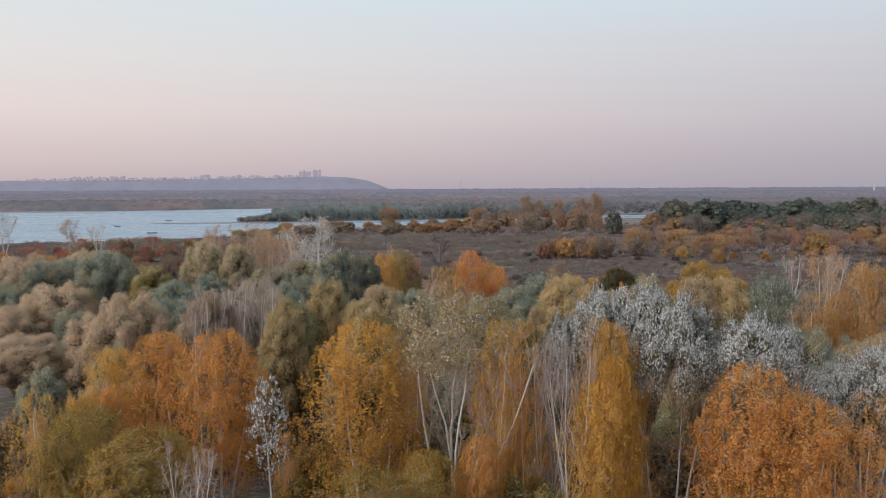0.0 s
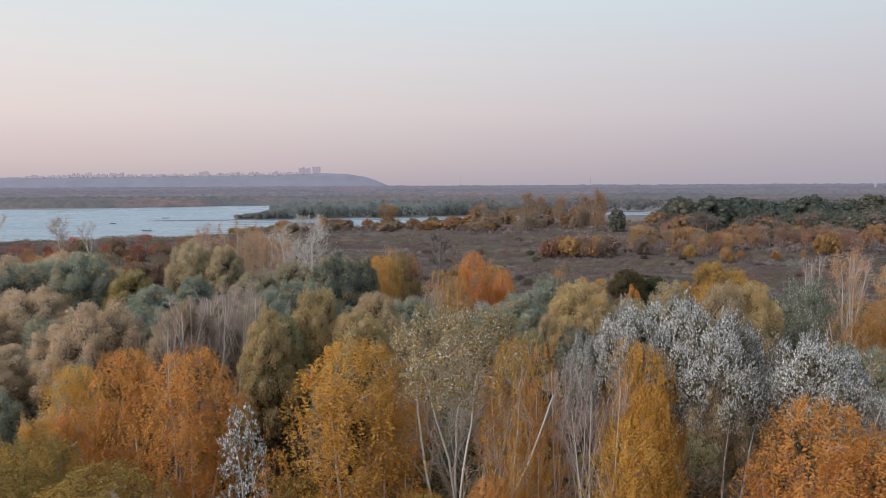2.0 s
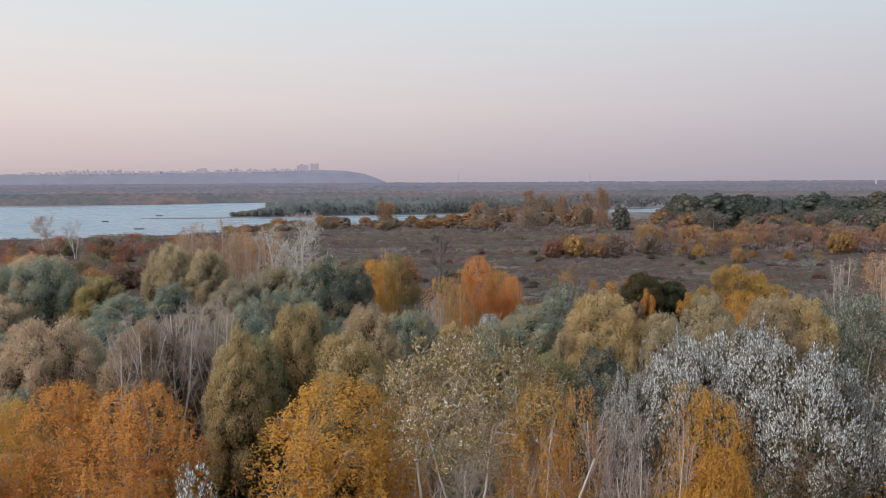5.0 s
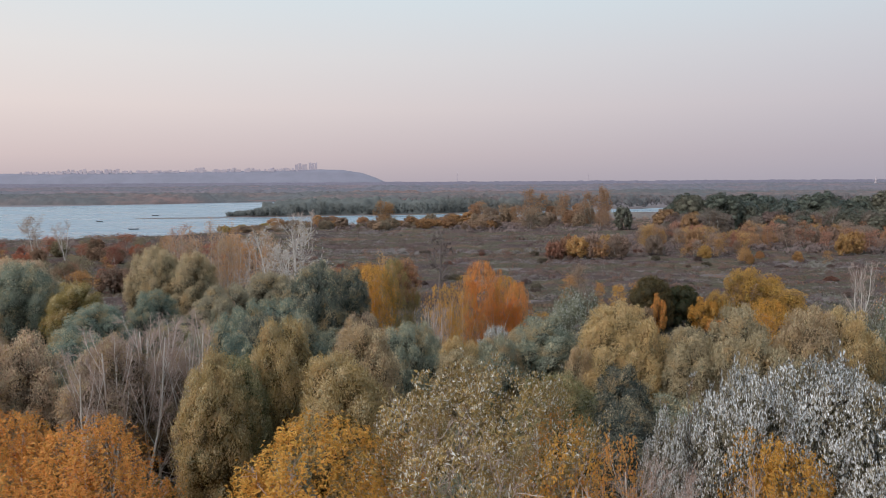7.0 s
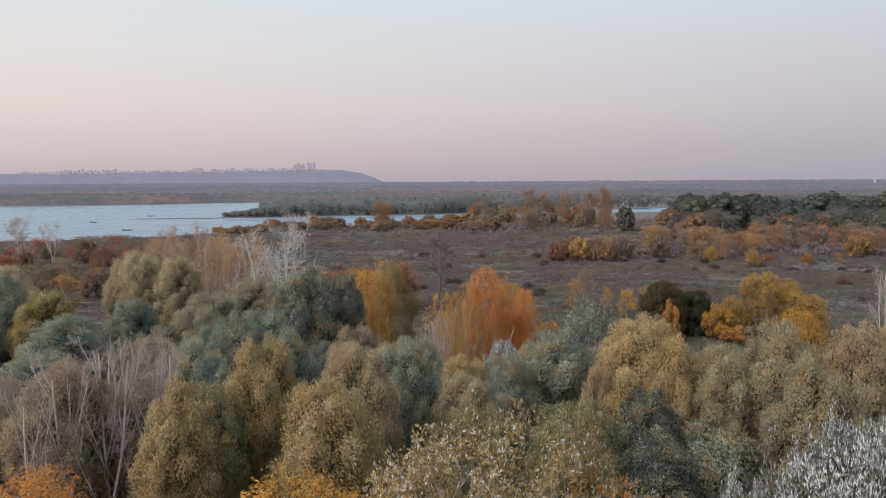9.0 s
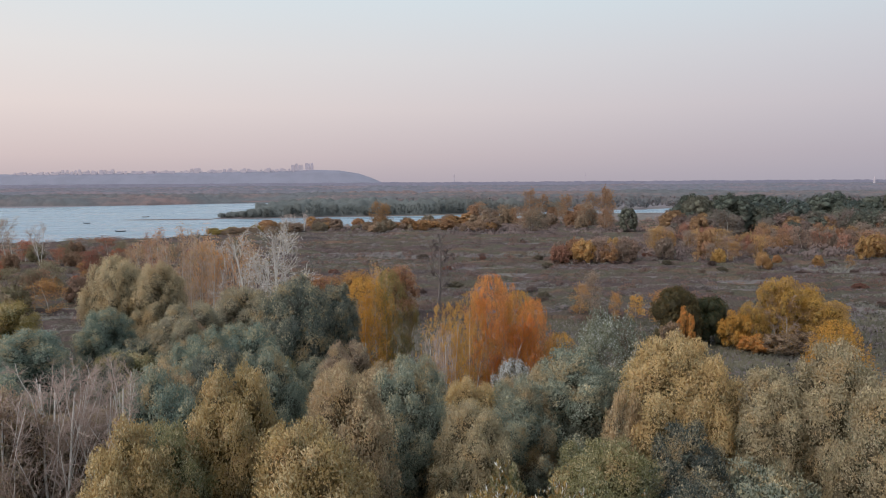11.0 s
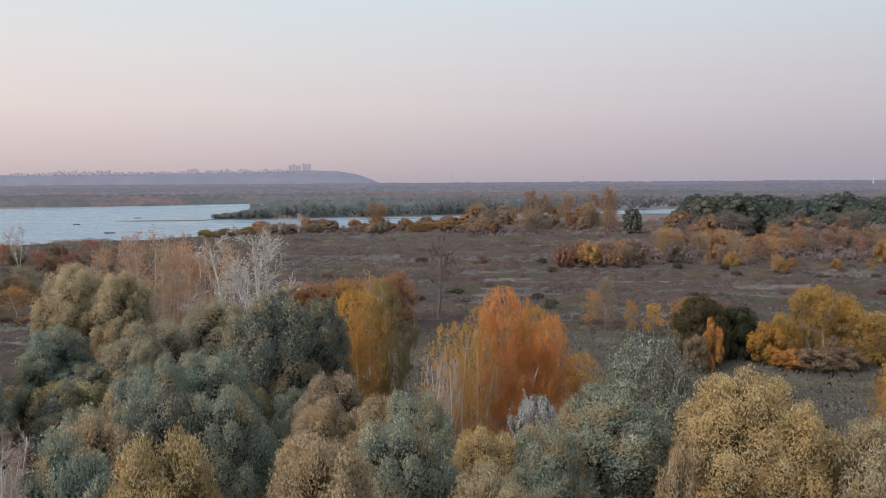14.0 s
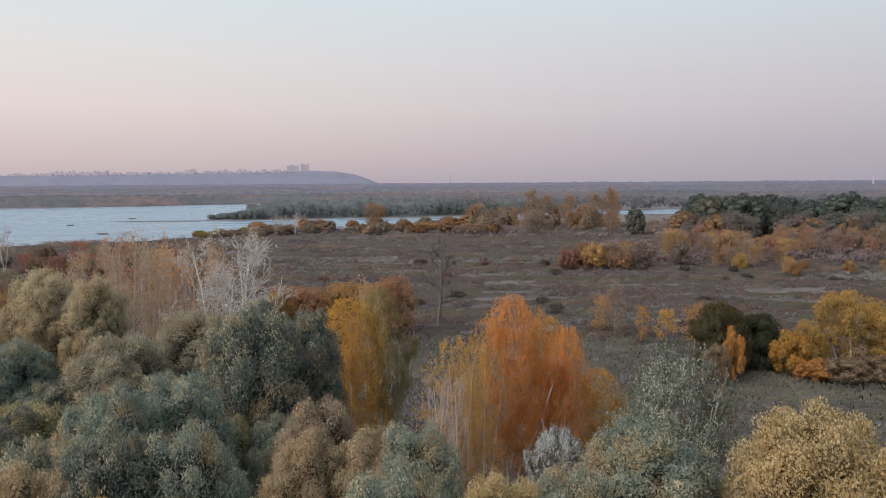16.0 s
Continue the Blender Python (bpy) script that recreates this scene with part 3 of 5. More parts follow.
def make_shrub(name, rng, h, r, n=5000, length=0.25, width=0.075, leaf=None, inside=None):
    t = thing(name, "", "")
    big, small = plumes_of(rng, h, r, h * 0.55, 22, (0.2, 0.34), 0.7, 1.4, 6)
    tr, bo, tw, _ = skeleton_tree(rng, h * 0.8, r * 0.6, 1, 0.06, 1.0, 8, 2, 0, 0.06, 0.015, 0.2)
    part("branchwork", tubes("branchwork", tr + bo + tw, 3), TWIG_BROWN, t)
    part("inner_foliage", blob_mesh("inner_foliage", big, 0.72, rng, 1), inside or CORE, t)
    p, d = on_lobes(np.concatenate([small, big]), n, rng, (0.7, 1.15))
    part("crown", sprays("crown", p, d * 0.4 + rng.normal(0, 0.4, (n, 3)) + np.array([0, 0, 0.5]), length, width, rng, d, 4, 0.5, 0.5), leaf or LEAF_SHRUB, t)
    return t


def make_aspen(name, rng, h, r):
    """A young upright tree with few leaves left, its twigs showing."""
    t = thing(name, "", "")
    tr, bo, tw, ends = skeleton_tree(rng, h, r, 2, 0.12, 2.0, 14, 5, 3, 0.13, 0.018, 0.05)
    for k in (0, 10):
        part("trunk", tubes("trunk", tr[k:k + 10], 5), BARK_POPLAR, t)
    part("branchwork", tubes("branchwork", bo + tw, 3), TWIG_PALE, t)
    e = np.array([p for p, _ in ends])
    n = 2800
    at = e[rng.choice(len(e), n)] + rng.normal(0, 0.35, (n, 3))
    part("crown", leaves("crown", at, rng.normal(0, 0.6, (n, 3)) + np.array([0, 0, 0.5]), 0.20, 0.12, rng), LEAF_ASPEN, t)
    return t


def make_far_aspen(name, rng, h, r):
    t = thing(name, "", "")
    tr, bo, tw, ends = skeleton_tree(rng, h, r, 1, 0.04, 1.3, 18, 4, 1, 0.09, 0.035, 0.10)
    part("trunk", tubes("trunk", tr, 3), BARK_POPLAR, t)
    part("branchwork", tubes("branchwork", bo + tw, 3), TWIG_BROWN, t)
    e = np.array([p for p, _ in ends])
    n = 1700
    at = e[rng.choice(len(e), n)] + rng.normal(0, 0.6, (n, 3))
    at[:, 2] = np.maximum(at[:, 2], 0.3)
    part("crown", leaves("crown", at, rng.normal(0, 0.6, (n, 3)) + np.array([0, 0, 0.5]), 0.42, 0.24, rng), LEAF_FAR, t)
    return t


def make_far_shrub(name, rng, h, r):
    return make_shrub(name, rng, h, r, 1500, 0.42, 0.15, LEAF_FAR, CORE_FAR)


def make_far_tree(name, rng, h, r):
    t = thing(name, "", "")
    big, small = plumes_of(rng, h, r, h * 0.5, 40, (0.2, 0.33), 0.8, 1.25, 6)
    tr, bo, tw, _ = skeleton_tree(rng, h * 0.8, r * 0.6, 1, 0.2, 1.0, 5, 1, 0, 0.22, 0.05)
    part("trunk", tubes("trunk", tr + bo, 4), BARK_BROWN, t)
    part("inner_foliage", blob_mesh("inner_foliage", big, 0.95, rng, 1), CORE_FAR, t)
    n = 4200
    p, d = on_lobes(np.concatenate([small, big]), n, rng, (0.75, 1.1), 1.2)
    part("crown", sprays("crown", p, d * 0.4 + rng.normal(0, 0.4, (n, 3)) + np.array([0, 0, 0.3]), 0.55, 0.2, rng, unit(0.2 * d + 0.25 * billow(p, big) + 0.5 * unit(p - np.array([0, 0, h * 0.5])) + np.array([0, -0.15, 0.45])), 4, 0.5, 0.85), LEAF_FAR, t)
    return t


KINDS = {
    "low_willow": (make_low_willow, 11.0, 4.0, "willow_tree", "tree"),
    "maple": (make_maple, 13.0, 6.0, "maple_tree", "tree"),
    "full_poplar": (make_full_poplar, 19.0, 5.5, "poplar_tree", "tree"),
    "broad_willow": (make_broad_willow, 18.0, 6.6, "willow_tree", "tree"),
    "willow": (make_willow, 18.0, 4.4, "willow_tree", "tree"),
    "oak": (make_oak, 12.0, 5.5, "oak_tree", "tree"),
    "birch": (make_birch, 19.0, 3.8, "birch_tree", "tree"),
    "thin_birch": (make_thin_birch, 19.0, 3.6, "birch_tree", "tree"),
    "bare": (make_bare, 20.0, 3.6, "bare_tree", "tree"),
    "dead": (make_dead, 19.0, 4.0, "dead_tree", "tree"),
    "poplar": (make_poplar, 23.0, 4.2, "poplar_tree", "tree"),
    "open_poplar": (make_open_poplar, 24.0, 4.2, "poplar_tree", "tree"),
    "sparse_poplar": (make_sparse_poplar, 17.0, 2.2, "poplar_tree", "tree"),
    "bare_poplar": (make_bare_poplar, 24.0, 5.0, "poplar_tree", "tree"),
    "shrub": (make_shrub, 5.0, 2.6, "shrub", "shrub"),
    "aspen": (make_aspen, 14.0, 2.8, "aspen_tree", "tree"),
    "far_aspen": (make_far_aspen, 12.0, 3.2, "aspen_tree", "tree"),
    "far_shrub": (make_far_shrub, 5.0, 2.6, "shrub", "shrub"),
    "far_tree": (make_far_tree, 15.0, 5.0, "woodland_tree", "tree"),
}

# ---- land and water ----
NEAR_SHORE = ((-900, -224, -189, -145, -112, -80, 4, 60, 130, 300, 900), (392, 413, 433, 463, 494, 520, 575, 620, 690, 735, 900))
FAR_BANK = ((-1500, -560, -296, 0, 900), (860, 940, 1068, 1150, 1300))
ISLAND = ((-203, -133, 6, 131, 250, 900), (650, 659, 688, 745, 800, 1000))
WATER_LEVEL = -0.6


def in_water(x, y):
    """How far inside the river a place lies, in metres; negative on land."""
    wob = 5 * math.sin(x * 0.051) + 3 * math.sin(x * 0.13 + 1.0)
    a = y - (np.interp(x, *NEAR_SHORE) + wob)
    b = np.interp(x, *FAR_BANK) + wob - y
    inside = min(a, b)
    tip = -203 + (y - 650) * 0.10
    if x > tip - 20 and y < 1200:
        isle = min(y - (np.interp(x, *ISLAND) + 0.6 * wob), (x - tip) * 3)
        inside = min(inside, -isle)
    if -278 < x < -196:
        bar = 5.5 * min(1, (x + 278) / 30) - abs(y - 642 - 0.04 * (x + 278))
        inside = min(inside, -bar)
    return inside


def ground_height(x, y):
    w = in_water(x, y)
    if w > 0:
        return -min(2.2, 0.25 + w * 0.2)
    rough = 0.16 * noise.noise((x * 0.06, y * 0.06, 0)) + 0.30 * noise.noise((x * 0.015, y * 0.015, 3))
    return min(0.0, w * 0.0) + rough * min(1.0, -w / 12) - 0.25 * max(0.0, 1 + w / 10)


def spaced(knots):
    out = []
    for a, b, step in knots:
        out += list(np.arange(a, b, step))
    return np.array(out + [knots[-1][1]])


def build_ground():
    xs = spaced([(-4600, -1000, 300), (-1000, -400, 24), (-400, 400, 5), (400, 1000, 24), (1000, 4600, 300)])
    ys = spaced([(-300, 30, 33), (30, 400, 5), (400, 720, 3), (720, 1250, 15), (1250, 4950, 370)])
    verts = [(x, y, ground_height(x, y)) for y in ys for x in xs]
    w = len(xs)
    i = np.arange((len(ys) - 1) * (w - 1))
    a = i // (w - 1) * w + i % (w - 1)
    me = as_mesh("ground", verts, np.stack([a, a + 1, a + w + 1, a + w], 1), True)
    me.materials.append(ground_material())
    tagged(new("ground", me), "brown autumn heath with straw-coloured grass streaks", "ground", kind="structure")
    me = as_mesh("water", [(-2400, 380, WATER_LEVEL), (1000, 380, WATER_LEVEL), (1000, 1320, WATER_LEVEL), (-2400, 1320, WATER_LEVEL)], [[0, 1, 2, 3]])
    me.materials.append(water_material())
    tagged(new("water", me), "pale blue rippled river water", "river", kind="structure")


build_ground()


def wood_belt(name, mat, rng, rows, spread, h, r, cards, size, label, gaps=0.0, category="woodland", lie=(0.9, 0, 0.1), patch=None, over=False):
    """A belt of far woodland as one body of leaf masses. rows: depths; spread: x from, to."""
    at, way, out = [], [], []
    for y0 in rows:
        step = r * 1.25
        for x in np.arange(spread[0], spread[1], step):
            if rng.uniform() < gaps:
                continue
            xx, yy = x + rng.normal(0, step * 0.4), y0 + rng.normal(0, r * 1.4)
            if patch and noise.noise((xx / patch[0], yy / patch[1], 8)) < 0.12 * rng.normal():
                continue
            if in_water(xx, yy) > -4 or abs(xx) > 0.8 * yy or (over and yy < np.interp(xx, *NEAR_SHORE) + 20):
                continue
            hh = h * rng.uniform(0.8, 1.08) * (0.9 + 0.4 * noise.noise((xx / (r * 14), yy / 300.0, 5)))
            if over:
                hh *= min(1.0, max(0.3, (xx + 200) / 48))
            rr = r * rng.uniform(0.7, 1.15)
            d = unit(rng.normal(size=(cards, 3)))
            at.append(np.array([xx, yy, hh * 0.55]) + d * [rr, rr, hh * 0.45] * rng.uniform(0.5, 1.0, (cards, 1)) ** 0.5)
            way.append(rng.normal(0, 0.5, (cards, 3)) + np.array(lie))
            out.append(d * 0.6 + np.array([0, 0, 0.6]))
    me = leaves(name, np.concatenate(at), np.concatenate(way), size, size * 0.7, rng, np.concatenate(out), 0.9, (-0.3, -0.8, 0.5))
    me.materials.append(mat)
    return tagged(new(name, me), label, category, kind="stuff")



def canopy(name, mat, seed, y0, y1, h, cell, label, category="woodland", patch=(420, 150), bare=-0.28, low=0.12, sink=0.8, base=0.55, wide=0.75, bank=5, west=-9000):
    """The closed roof of a far wood, seen from its side: crown beside crown, with clearings, down to the ground at its edges."""
    rng = np.random.default_rng(seed)
    step = cell / 2.6
    half = 0.74 * y1
    xs, ys = np.arange(-half, half, step), np.arange(y0, y1, step)
    nx, ny = int(2 * half / cell) + 4, int((y1 - y0) / cell) + 4
    px, py = rng.uniform(-0.4, 0.4, (nx, ny)), rng.uniform(-0.4, 0.4, (nx, ny))
    tall = rng.uniform(0.7, 1.1, (nx, ny))
    gx, gy = np.meshgrid((xs + half) / cell + 1, (ys - y0) / cell + 1)
    top = np.zeros(gx.shape)
    ix, iy = np.floor(gx).astype(int), np.floor(gy).astype(int)
    for a in (-1, 0, 1):
        for b in (-1, 0, 1):
            i, j = np.clip(ix + a, 0, nx - 1), np.clip(iy + b, 0, ny - 1)
            d2 = (gx - i - 0.5 - px[i, j]) ** 2 + (gy - j - 0.5 - py[i, j]) ** 2
            top = np.maximum(top, tall[i, j] * (base + (1 - base) * np.sqrt(np.maximum(0, 1 - d2 / wide))))
    verts = []
    for r, y in enumerate(ys):
        for c, x in enumerate(xs):
            stand = 0.9 + 0.35 * noise.noise((x / patch[0] * 1.6, y / patch[1] * 1.3, seed))
            open_land = noise.noise((x / patch[0], y / patch[1], seed + 3))
            f = low + (1 - low) * min(1.0, max(0.0, (open_land - bare) / 0.12))
            edge = min(1.0, r / 2.0, (len(ys) - 1 - r) / 2.0)
            z = h * top[r, c] * stand * f * edge + rng.normal(0, 0.03 * h) - sink
            wet = in_water(x, y)
            z *= min(1.0, max(0.0, 1 - wet - bank) / (22 if bank < 10 else 14))
            if wet > -bank or (bank > 10 and y < np.interp(x, *NEAR_SHORE) + 20) or x < west + 6 * math.sin(y * 0.3) or abs(x) > 0.74 * y + 20 or (y < 200 and x > -40 and cell < 5):
                z = -4.0
            verts.append((x + rng.normal(0, step * 0.2), y + rng.normal(0, step * 0.2), z))
    w = len(xs)
    i = np.arange((len(ys) - 1) * (w - 1))
    a = i // (w - 1) * w + i % (w - 1)
    zs = np.array(verts)[:, 2]
    f = np.stack([a, a + 1, a + w + 1, a + w], 1)
    f = f[zs[f].max(1) > -0.5 * min(1.0, sink)]
    me = as_mesh(name, verts, f, True)
    me.materials.append(mat)
    return tagged(new(name, me), label, category, kind="stuff")
# ---- the trees of the thicket, near ones first ----
GOLD = (0.72, 0.405, 0.095)
ORANGE = (0.76, 0.37, 0.11)
RED = (0.48, 0.22, 0.13)
YELLOW = (0.76, 0.46, 0.11)
ROSE = (0.62, 0.45, 0.32)
CREAM = (0.55, 0.44, 0.28)
MOSS = (0.34, 0.305, 0.225)
YOLIVE = (0.37, 0.28, 0.09)
AMBER = (0.47, 0.34, 0.15)
TAN = (0.50, 0.37, 0.23)
STRAW = (0.62, 0.45, 0.215)
GREYGREEN = (0.295, 0.33, 0.265)
TEAL = (0.23, 0.295, 0.25)
OLIVE = (0.27, 0.255, 0.12)
PINK = (0.58, 0.36, 0.2)
BROWN = (0.37, 0.27, 0.2)
DARK = (0.15, 0.175, 0.152)
OAK = (0.05, 0.07, 0.035)
OAKBROWN = (0.10, 0.085, 0.038)
FLAME = (0.84, 0.37, 0.12)
SILVER = (0.235, 0.21, 0.15)
SILVERGREEN = (0.21, 0.225, 0.155)
EMBER = (0.56, 0.30, 0.11)
AUTUMN = (0.62, 0.38, 0.09)
PALE = (0.45, 0.37, 0.235)
# willow green darkened to carry the hollow's deep shade
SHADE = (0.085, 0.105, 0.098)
OCHRE = (0.45, 0.31, 0.12)
NONE = (0.3, 0.25, 0.2)

plant("birch", 1, -6.2, 63.0, 20.9, 5.5, GOLD, "golden birch in full leaf with a white stem")
plant("birch", 2, -28.6, 73.0, 18.0, 4.2, ORANGE, "orange birch with a white stem showing")
plant("birch", 3, -20.9, 68.5, 19.0, 4.9, ORANGE, "orange birch with drooping leaf strands")
plant("birch", 2, -35.2, 76.0, 15.6, 3.7, YELLOW, "yellow autumn birch among the thicket")
plant("thin_birch", 1, -34.2, 60.0, 15.4, 3.2, YELLOW, "thin yellow birch with a white stem")
plant("birch", 1, -32.1, 64.0, 12.8, 4.6, YOLIVE, "yellow-olive birch beside the orange birches")
plant("birch", 3, -24.9, 60.0, 12.0, 5.5, YOLIVE, "low yellow-olive birch before the orange ones")
plant("birch", 2, -31.5, 60.0, 12.8, 3.5, YOLIVE, "yellow-olive birch beside a thin birch")
plant("sparse_poplar", 1, -14.4, 61.0, 16.4, 1.9, SILVER, "slender poplar with sparse white leaves")
plant("bare", 1, -17.1, 49.0, 15.6, 2.2, NONE, "small bare tree with pale upswept twigs")
plant("thin_birch", 2, -13.0, 64.0, 11.6, 2.5, ORANGE, "small orange birch beside a slender poplar")
plant("open_poplar", 1, 1.9, 63.0, 24.3, 5.4, OCHRE, "tall open poplar with pale forked stems")
plant("thin_birch", 1, -2.6, 70.0, 17.4, 3.0, ORANGE, "half-bare birch behind a golden birch")
plant("bare", 2, 9.9, 60.0, 21.3, 2.9, NONE, "bare birch with pinkish twigs and white stems")
plant("bare", 3, 11.8, 57.5, 21.6, 2.8, NONE, "bare birch with white forked stems")
plant("thin_birch", 1, 6.6, 64.0, 20.8, 3.4, ORANGE, "orange birch behind bare birches")
plant("birch", 2, 14.9, 57.0, 21.7, 2.8, GOLD, "golden birch before white poplars")
plant("birch", 1, 13.8, 55.0, 17.6, 3.1, YELLOW, "low yellow birch among bare stems")
plant("thin_birch", 2, 8.2, 60.0, 15.2, 2.9, GOLD, "thin golden birch around bare stems")
plant("birch", 3, 4.1, 56.0, 12.7, 2.4, ORANGE, "low orange birch under an open poplar")
plant("birch", 2, 0.0, 55.0, 11.7, 3.4, YOLIVE, "low olive birch under an open poplar")
plant("birch", 1, -4.6, 52.0, 11.6, 3.8, YOLIVE, "low yellow-olive birch at the thicket's edge")
plant("poplar", 3, 26.3, 57.5, 22.7, 3.7, SILVER, "white poplar with silvery leaf undersides")
plant("poplar", 2, 35.7, 61.0, 17.8, 2.3, SILVER, "small white poplar beside orange birches")
plant("poplar", 3, 38.6, 60.0, 19.5, 3.1, SILVER, "small white poplar beside orange birches")
plant("birch", 3, 23.9, 51.5, 19.8, 4.4, ORANGE, "orange birch with a broad leafy crown")
plant("birch", 1, 27.1, 50.0, 17.9, 4.0, ORANGE, "orange birch with white forked stem")
plant("thin_birch", 2, 31.9, 50.0, 18.1, 3.1, ORANGE, "half-bare orange birch with white stems")
plant("willow", 1, 36.1, 67.0, 19.1, 3.4, GREYGREEN, "round grey-green willow with billowing crown")
plant("willow", 2, 43.2, 68.0, 18.2, 3.2, TAN, "round willow with tan fading leaves")
plant("thin_birch", 1, 49.2, 89.0, 19.5, 3.4, EMBER, "orange birch among the willows")
plant("birch", 2, 57.7, 92.0, 22.2, 4.8, EMBER, "orange birch among the willows")
plant("birch", 3, 56.6, 96.0, 18.0, 3.7, EMBER, "orange birch among the willows")
plant("full_poplar", 2, 46.6, 96.0, 21.3, 4.2, SILVERGREEN, "grey poplar with thin pale leaves")
plant("willow", 1, 11.3, 104.0, 17.6, 4.7, GREYGREEN, "round grey-green willow with billowing crown")
plant("full_poplar", 3, 18.0, 118.0, 18.7, 5.4, SILVERGREEN, "broad grey-green poplar with pale branches")
plant("poplar", 2, 6.5, 108.0, 16.3, 2.0, SILVER, "small white poplar with silvery leaves")
plant("bare", 1, -26.3, 85.0, 22.5, 4.6, NONE, "clump of bare white-stemmed trees")
plant("bare", 2, -24.1, 86.0, 22.9, 4.4, NONE, "clump of bare white-stemmed trees")
plant("bare", 3, -21.3, 87.0, 23.2, 3.5, NONE, "clump of bare white-stemmed trees")
plant("bare", 1, -27.8, 82.0, 21.4, 3.5, NONE, "clump of bare white-stemmed trees")
plant("bare", 3, -29.3, 90.0, 18.2, 4.8, NONE, "bare tree with a haze of pale twigs")
plant("willow", 2, -28.3, 86.0, 20.0, 4.0, BROWN, "brownish willow among bare white stems")
plant("willow", 3, -25.2, 90.0, 17.5, 3.8, BROWN, "brownish willow among bare white stems")
plant("broad_willow", 1, -64.6, 117.0, 16.8, 7.0, ROSE, "round willow with pinkish tan leaves")
plant("willow", 2, -45.4, 94.0, 16.5, 4.4, ROSE, "round willow with pinkish tan leaves")
plant("broad_willow", 3, -39.2, 90.0, 19.4, 5.0, ROSE, "round willow with pinkish tan leaves")
plant("broad_willow", 1, -59.8, 100.0, 11.7, 5.6, ROSE, "round willow with pinkish tan leaves")
plant("willow", 2, -56.9, 105.0, 8.9, 4.1, ROSE, "round willow with pinkish tan leaves")
plant("broad_willow", 3, -60.7, 127.0, 21.4, 6.0, GREYGREEN, "round grey-green willow with billowing crown")
plant("willow", 1, -52.1, 125.0, 18.7, 4.3, YOLIVE, "yellowing willow among grey-green ones")
plant("willow", 2, -44.5, 116.0, 17.3, 5.0, TEAL, "round blue-green willow with billowing crown")
plant("willow", 3, -38.6, 100.0, 17.0, 4.1, TEAL, "round blue-green willow with billowing crown")
plant("broad_willow", 1, -73.6, 135.0, 19.3, 7.0, GREYGREEN, "round grey-green willow with billowing crown")
plant("broad_willow", 2, -83.2, 138.0, 19.1, 6.5, ROSE, "round willow with pinkish tan leaves")
plant("broad_willow", 3, -77.4, 125.0, 15.7, 5.4, GREYGREEN, "round grey-green willow with billowing crown")
plant("broad_willow", 2, -72.8, 128.0, 18.5, 5.5, DARK, "dark grey-green willow with dense round crown")
plant("broad_willow", 1, -75.8, 150.0, 19.6, 6.5, ROSE, "round willow with pinkish tan leaves")
plant("willow", 3, -66.7, 108.0, 14.5, 4.2, ROSE, "round willow with pinkish tan leaves")
plant("willow", 2, -16.8, 79.0, 20.2, 3.1, AMBER, "golden-olive willow with billowing crown")
plant("willow", 1, -16.1, 82.0, 19.2, 3.1, OLIVE, "round olive-green willow with billowing crown")
plant("willow", 3, -7.6, 80.0, 19.9, 4.0, AMBER, "golden-tan willow with billowing crown")
plant("willow", 1, -13.5, 86.0, 21.4, 3.1, AMBER, "golden-olive willow with billowing crown")
plant("willow", 2, -18.4, 88.0, 20.6, 3.1, TEAL, "round blue-green willow with billowing crown")
plant("willow", 3, -6.6, 88.0, 20.5, 3.2, TAN, "round willow with tan fading leaves")
plant("willow", 1, -3.3, 96.0, 18.5, 3.4, GREYGREEN, "round grey-green willow with billowing crown")
plant("willow", 2, 9.9, 86.0, 16.3, 3.8, OLIVE, "round olive-green willow with billowing crown")
plant("willow", 3, 15.2, 84.0, 14.4, 3.9, SHADE, "low willow in a hollow, its colour darkened for shade")
plant("willow", 1, 16.4, 90.0, 15.7, 3.1, SHADE, "low willow in a hollow, its colour darkened for shade")
plant("willow", 3, 24.4, 94.0, 18.5, 3.3, PALE, "round willow with pale grey-cream leaves")
plant("willow", 1, 28.5, 93.0, 20.7, 3.5, PALE, "round willow with pale grey-cream leaves")
plant("willow", 2, 27.3, 85.0, 19.6, 3.1, PALE, "round willow with pale grey-cream leaves")
plant("willow", 3, 34.5, 92.0, 20.9, 3.4, TAN, "round willow with tan fading leaves")
plant("willow", 1, 38.9, 93.0, 20.4, 3.2, STRAW, "round straw-coloured willow with billowing crown")
plant("willow", 2, 5.6, 100.0, 16.3, 3.1, GREYGREEN, "round grey-green willow with billowing crown")
plant("willow", 3, 1.9, 92.0, 16.8, 3.1, PALE, "round willow with pale grey-cream leaves")
plant("willow", 3, 18.3, 99.0, 20.1, 4.2, STRAW, "round straw-coloured willow with billowing crown")
plant("willow", 2, 20.6, 97.0, 18.7, 3.1, STRAW, "round straw-coloured willow with billowing crown")
plant("oak", 1, 45.4, 174.0, 11.9, 4.4, OAKBROWN, "dark green oak with brown-tinged leaves")
plant("oak", 2, 52.4, 176.0, 9.8, 3.5, OAK, "dark green oak beside a larger one")
plant("birch", 2, 6.0, 131.0, 20.9, 3.6, FLAME, "orange birch in a clump at the meadow's edge")
plant("birch", 1, 11.5, 131.0, 17.7, 2.6, FLAME, "orange birch in a clump at the meadow's edge")
plant("birch", 3, 10.1, 135.0, 18.0, 3.2, GOLD, "golden birch in a clump at the meadow's edge")
plant("birch", 1, 16.0, 136.0, 11.9, 2.9, GOLD, "low golden birch in a clump")
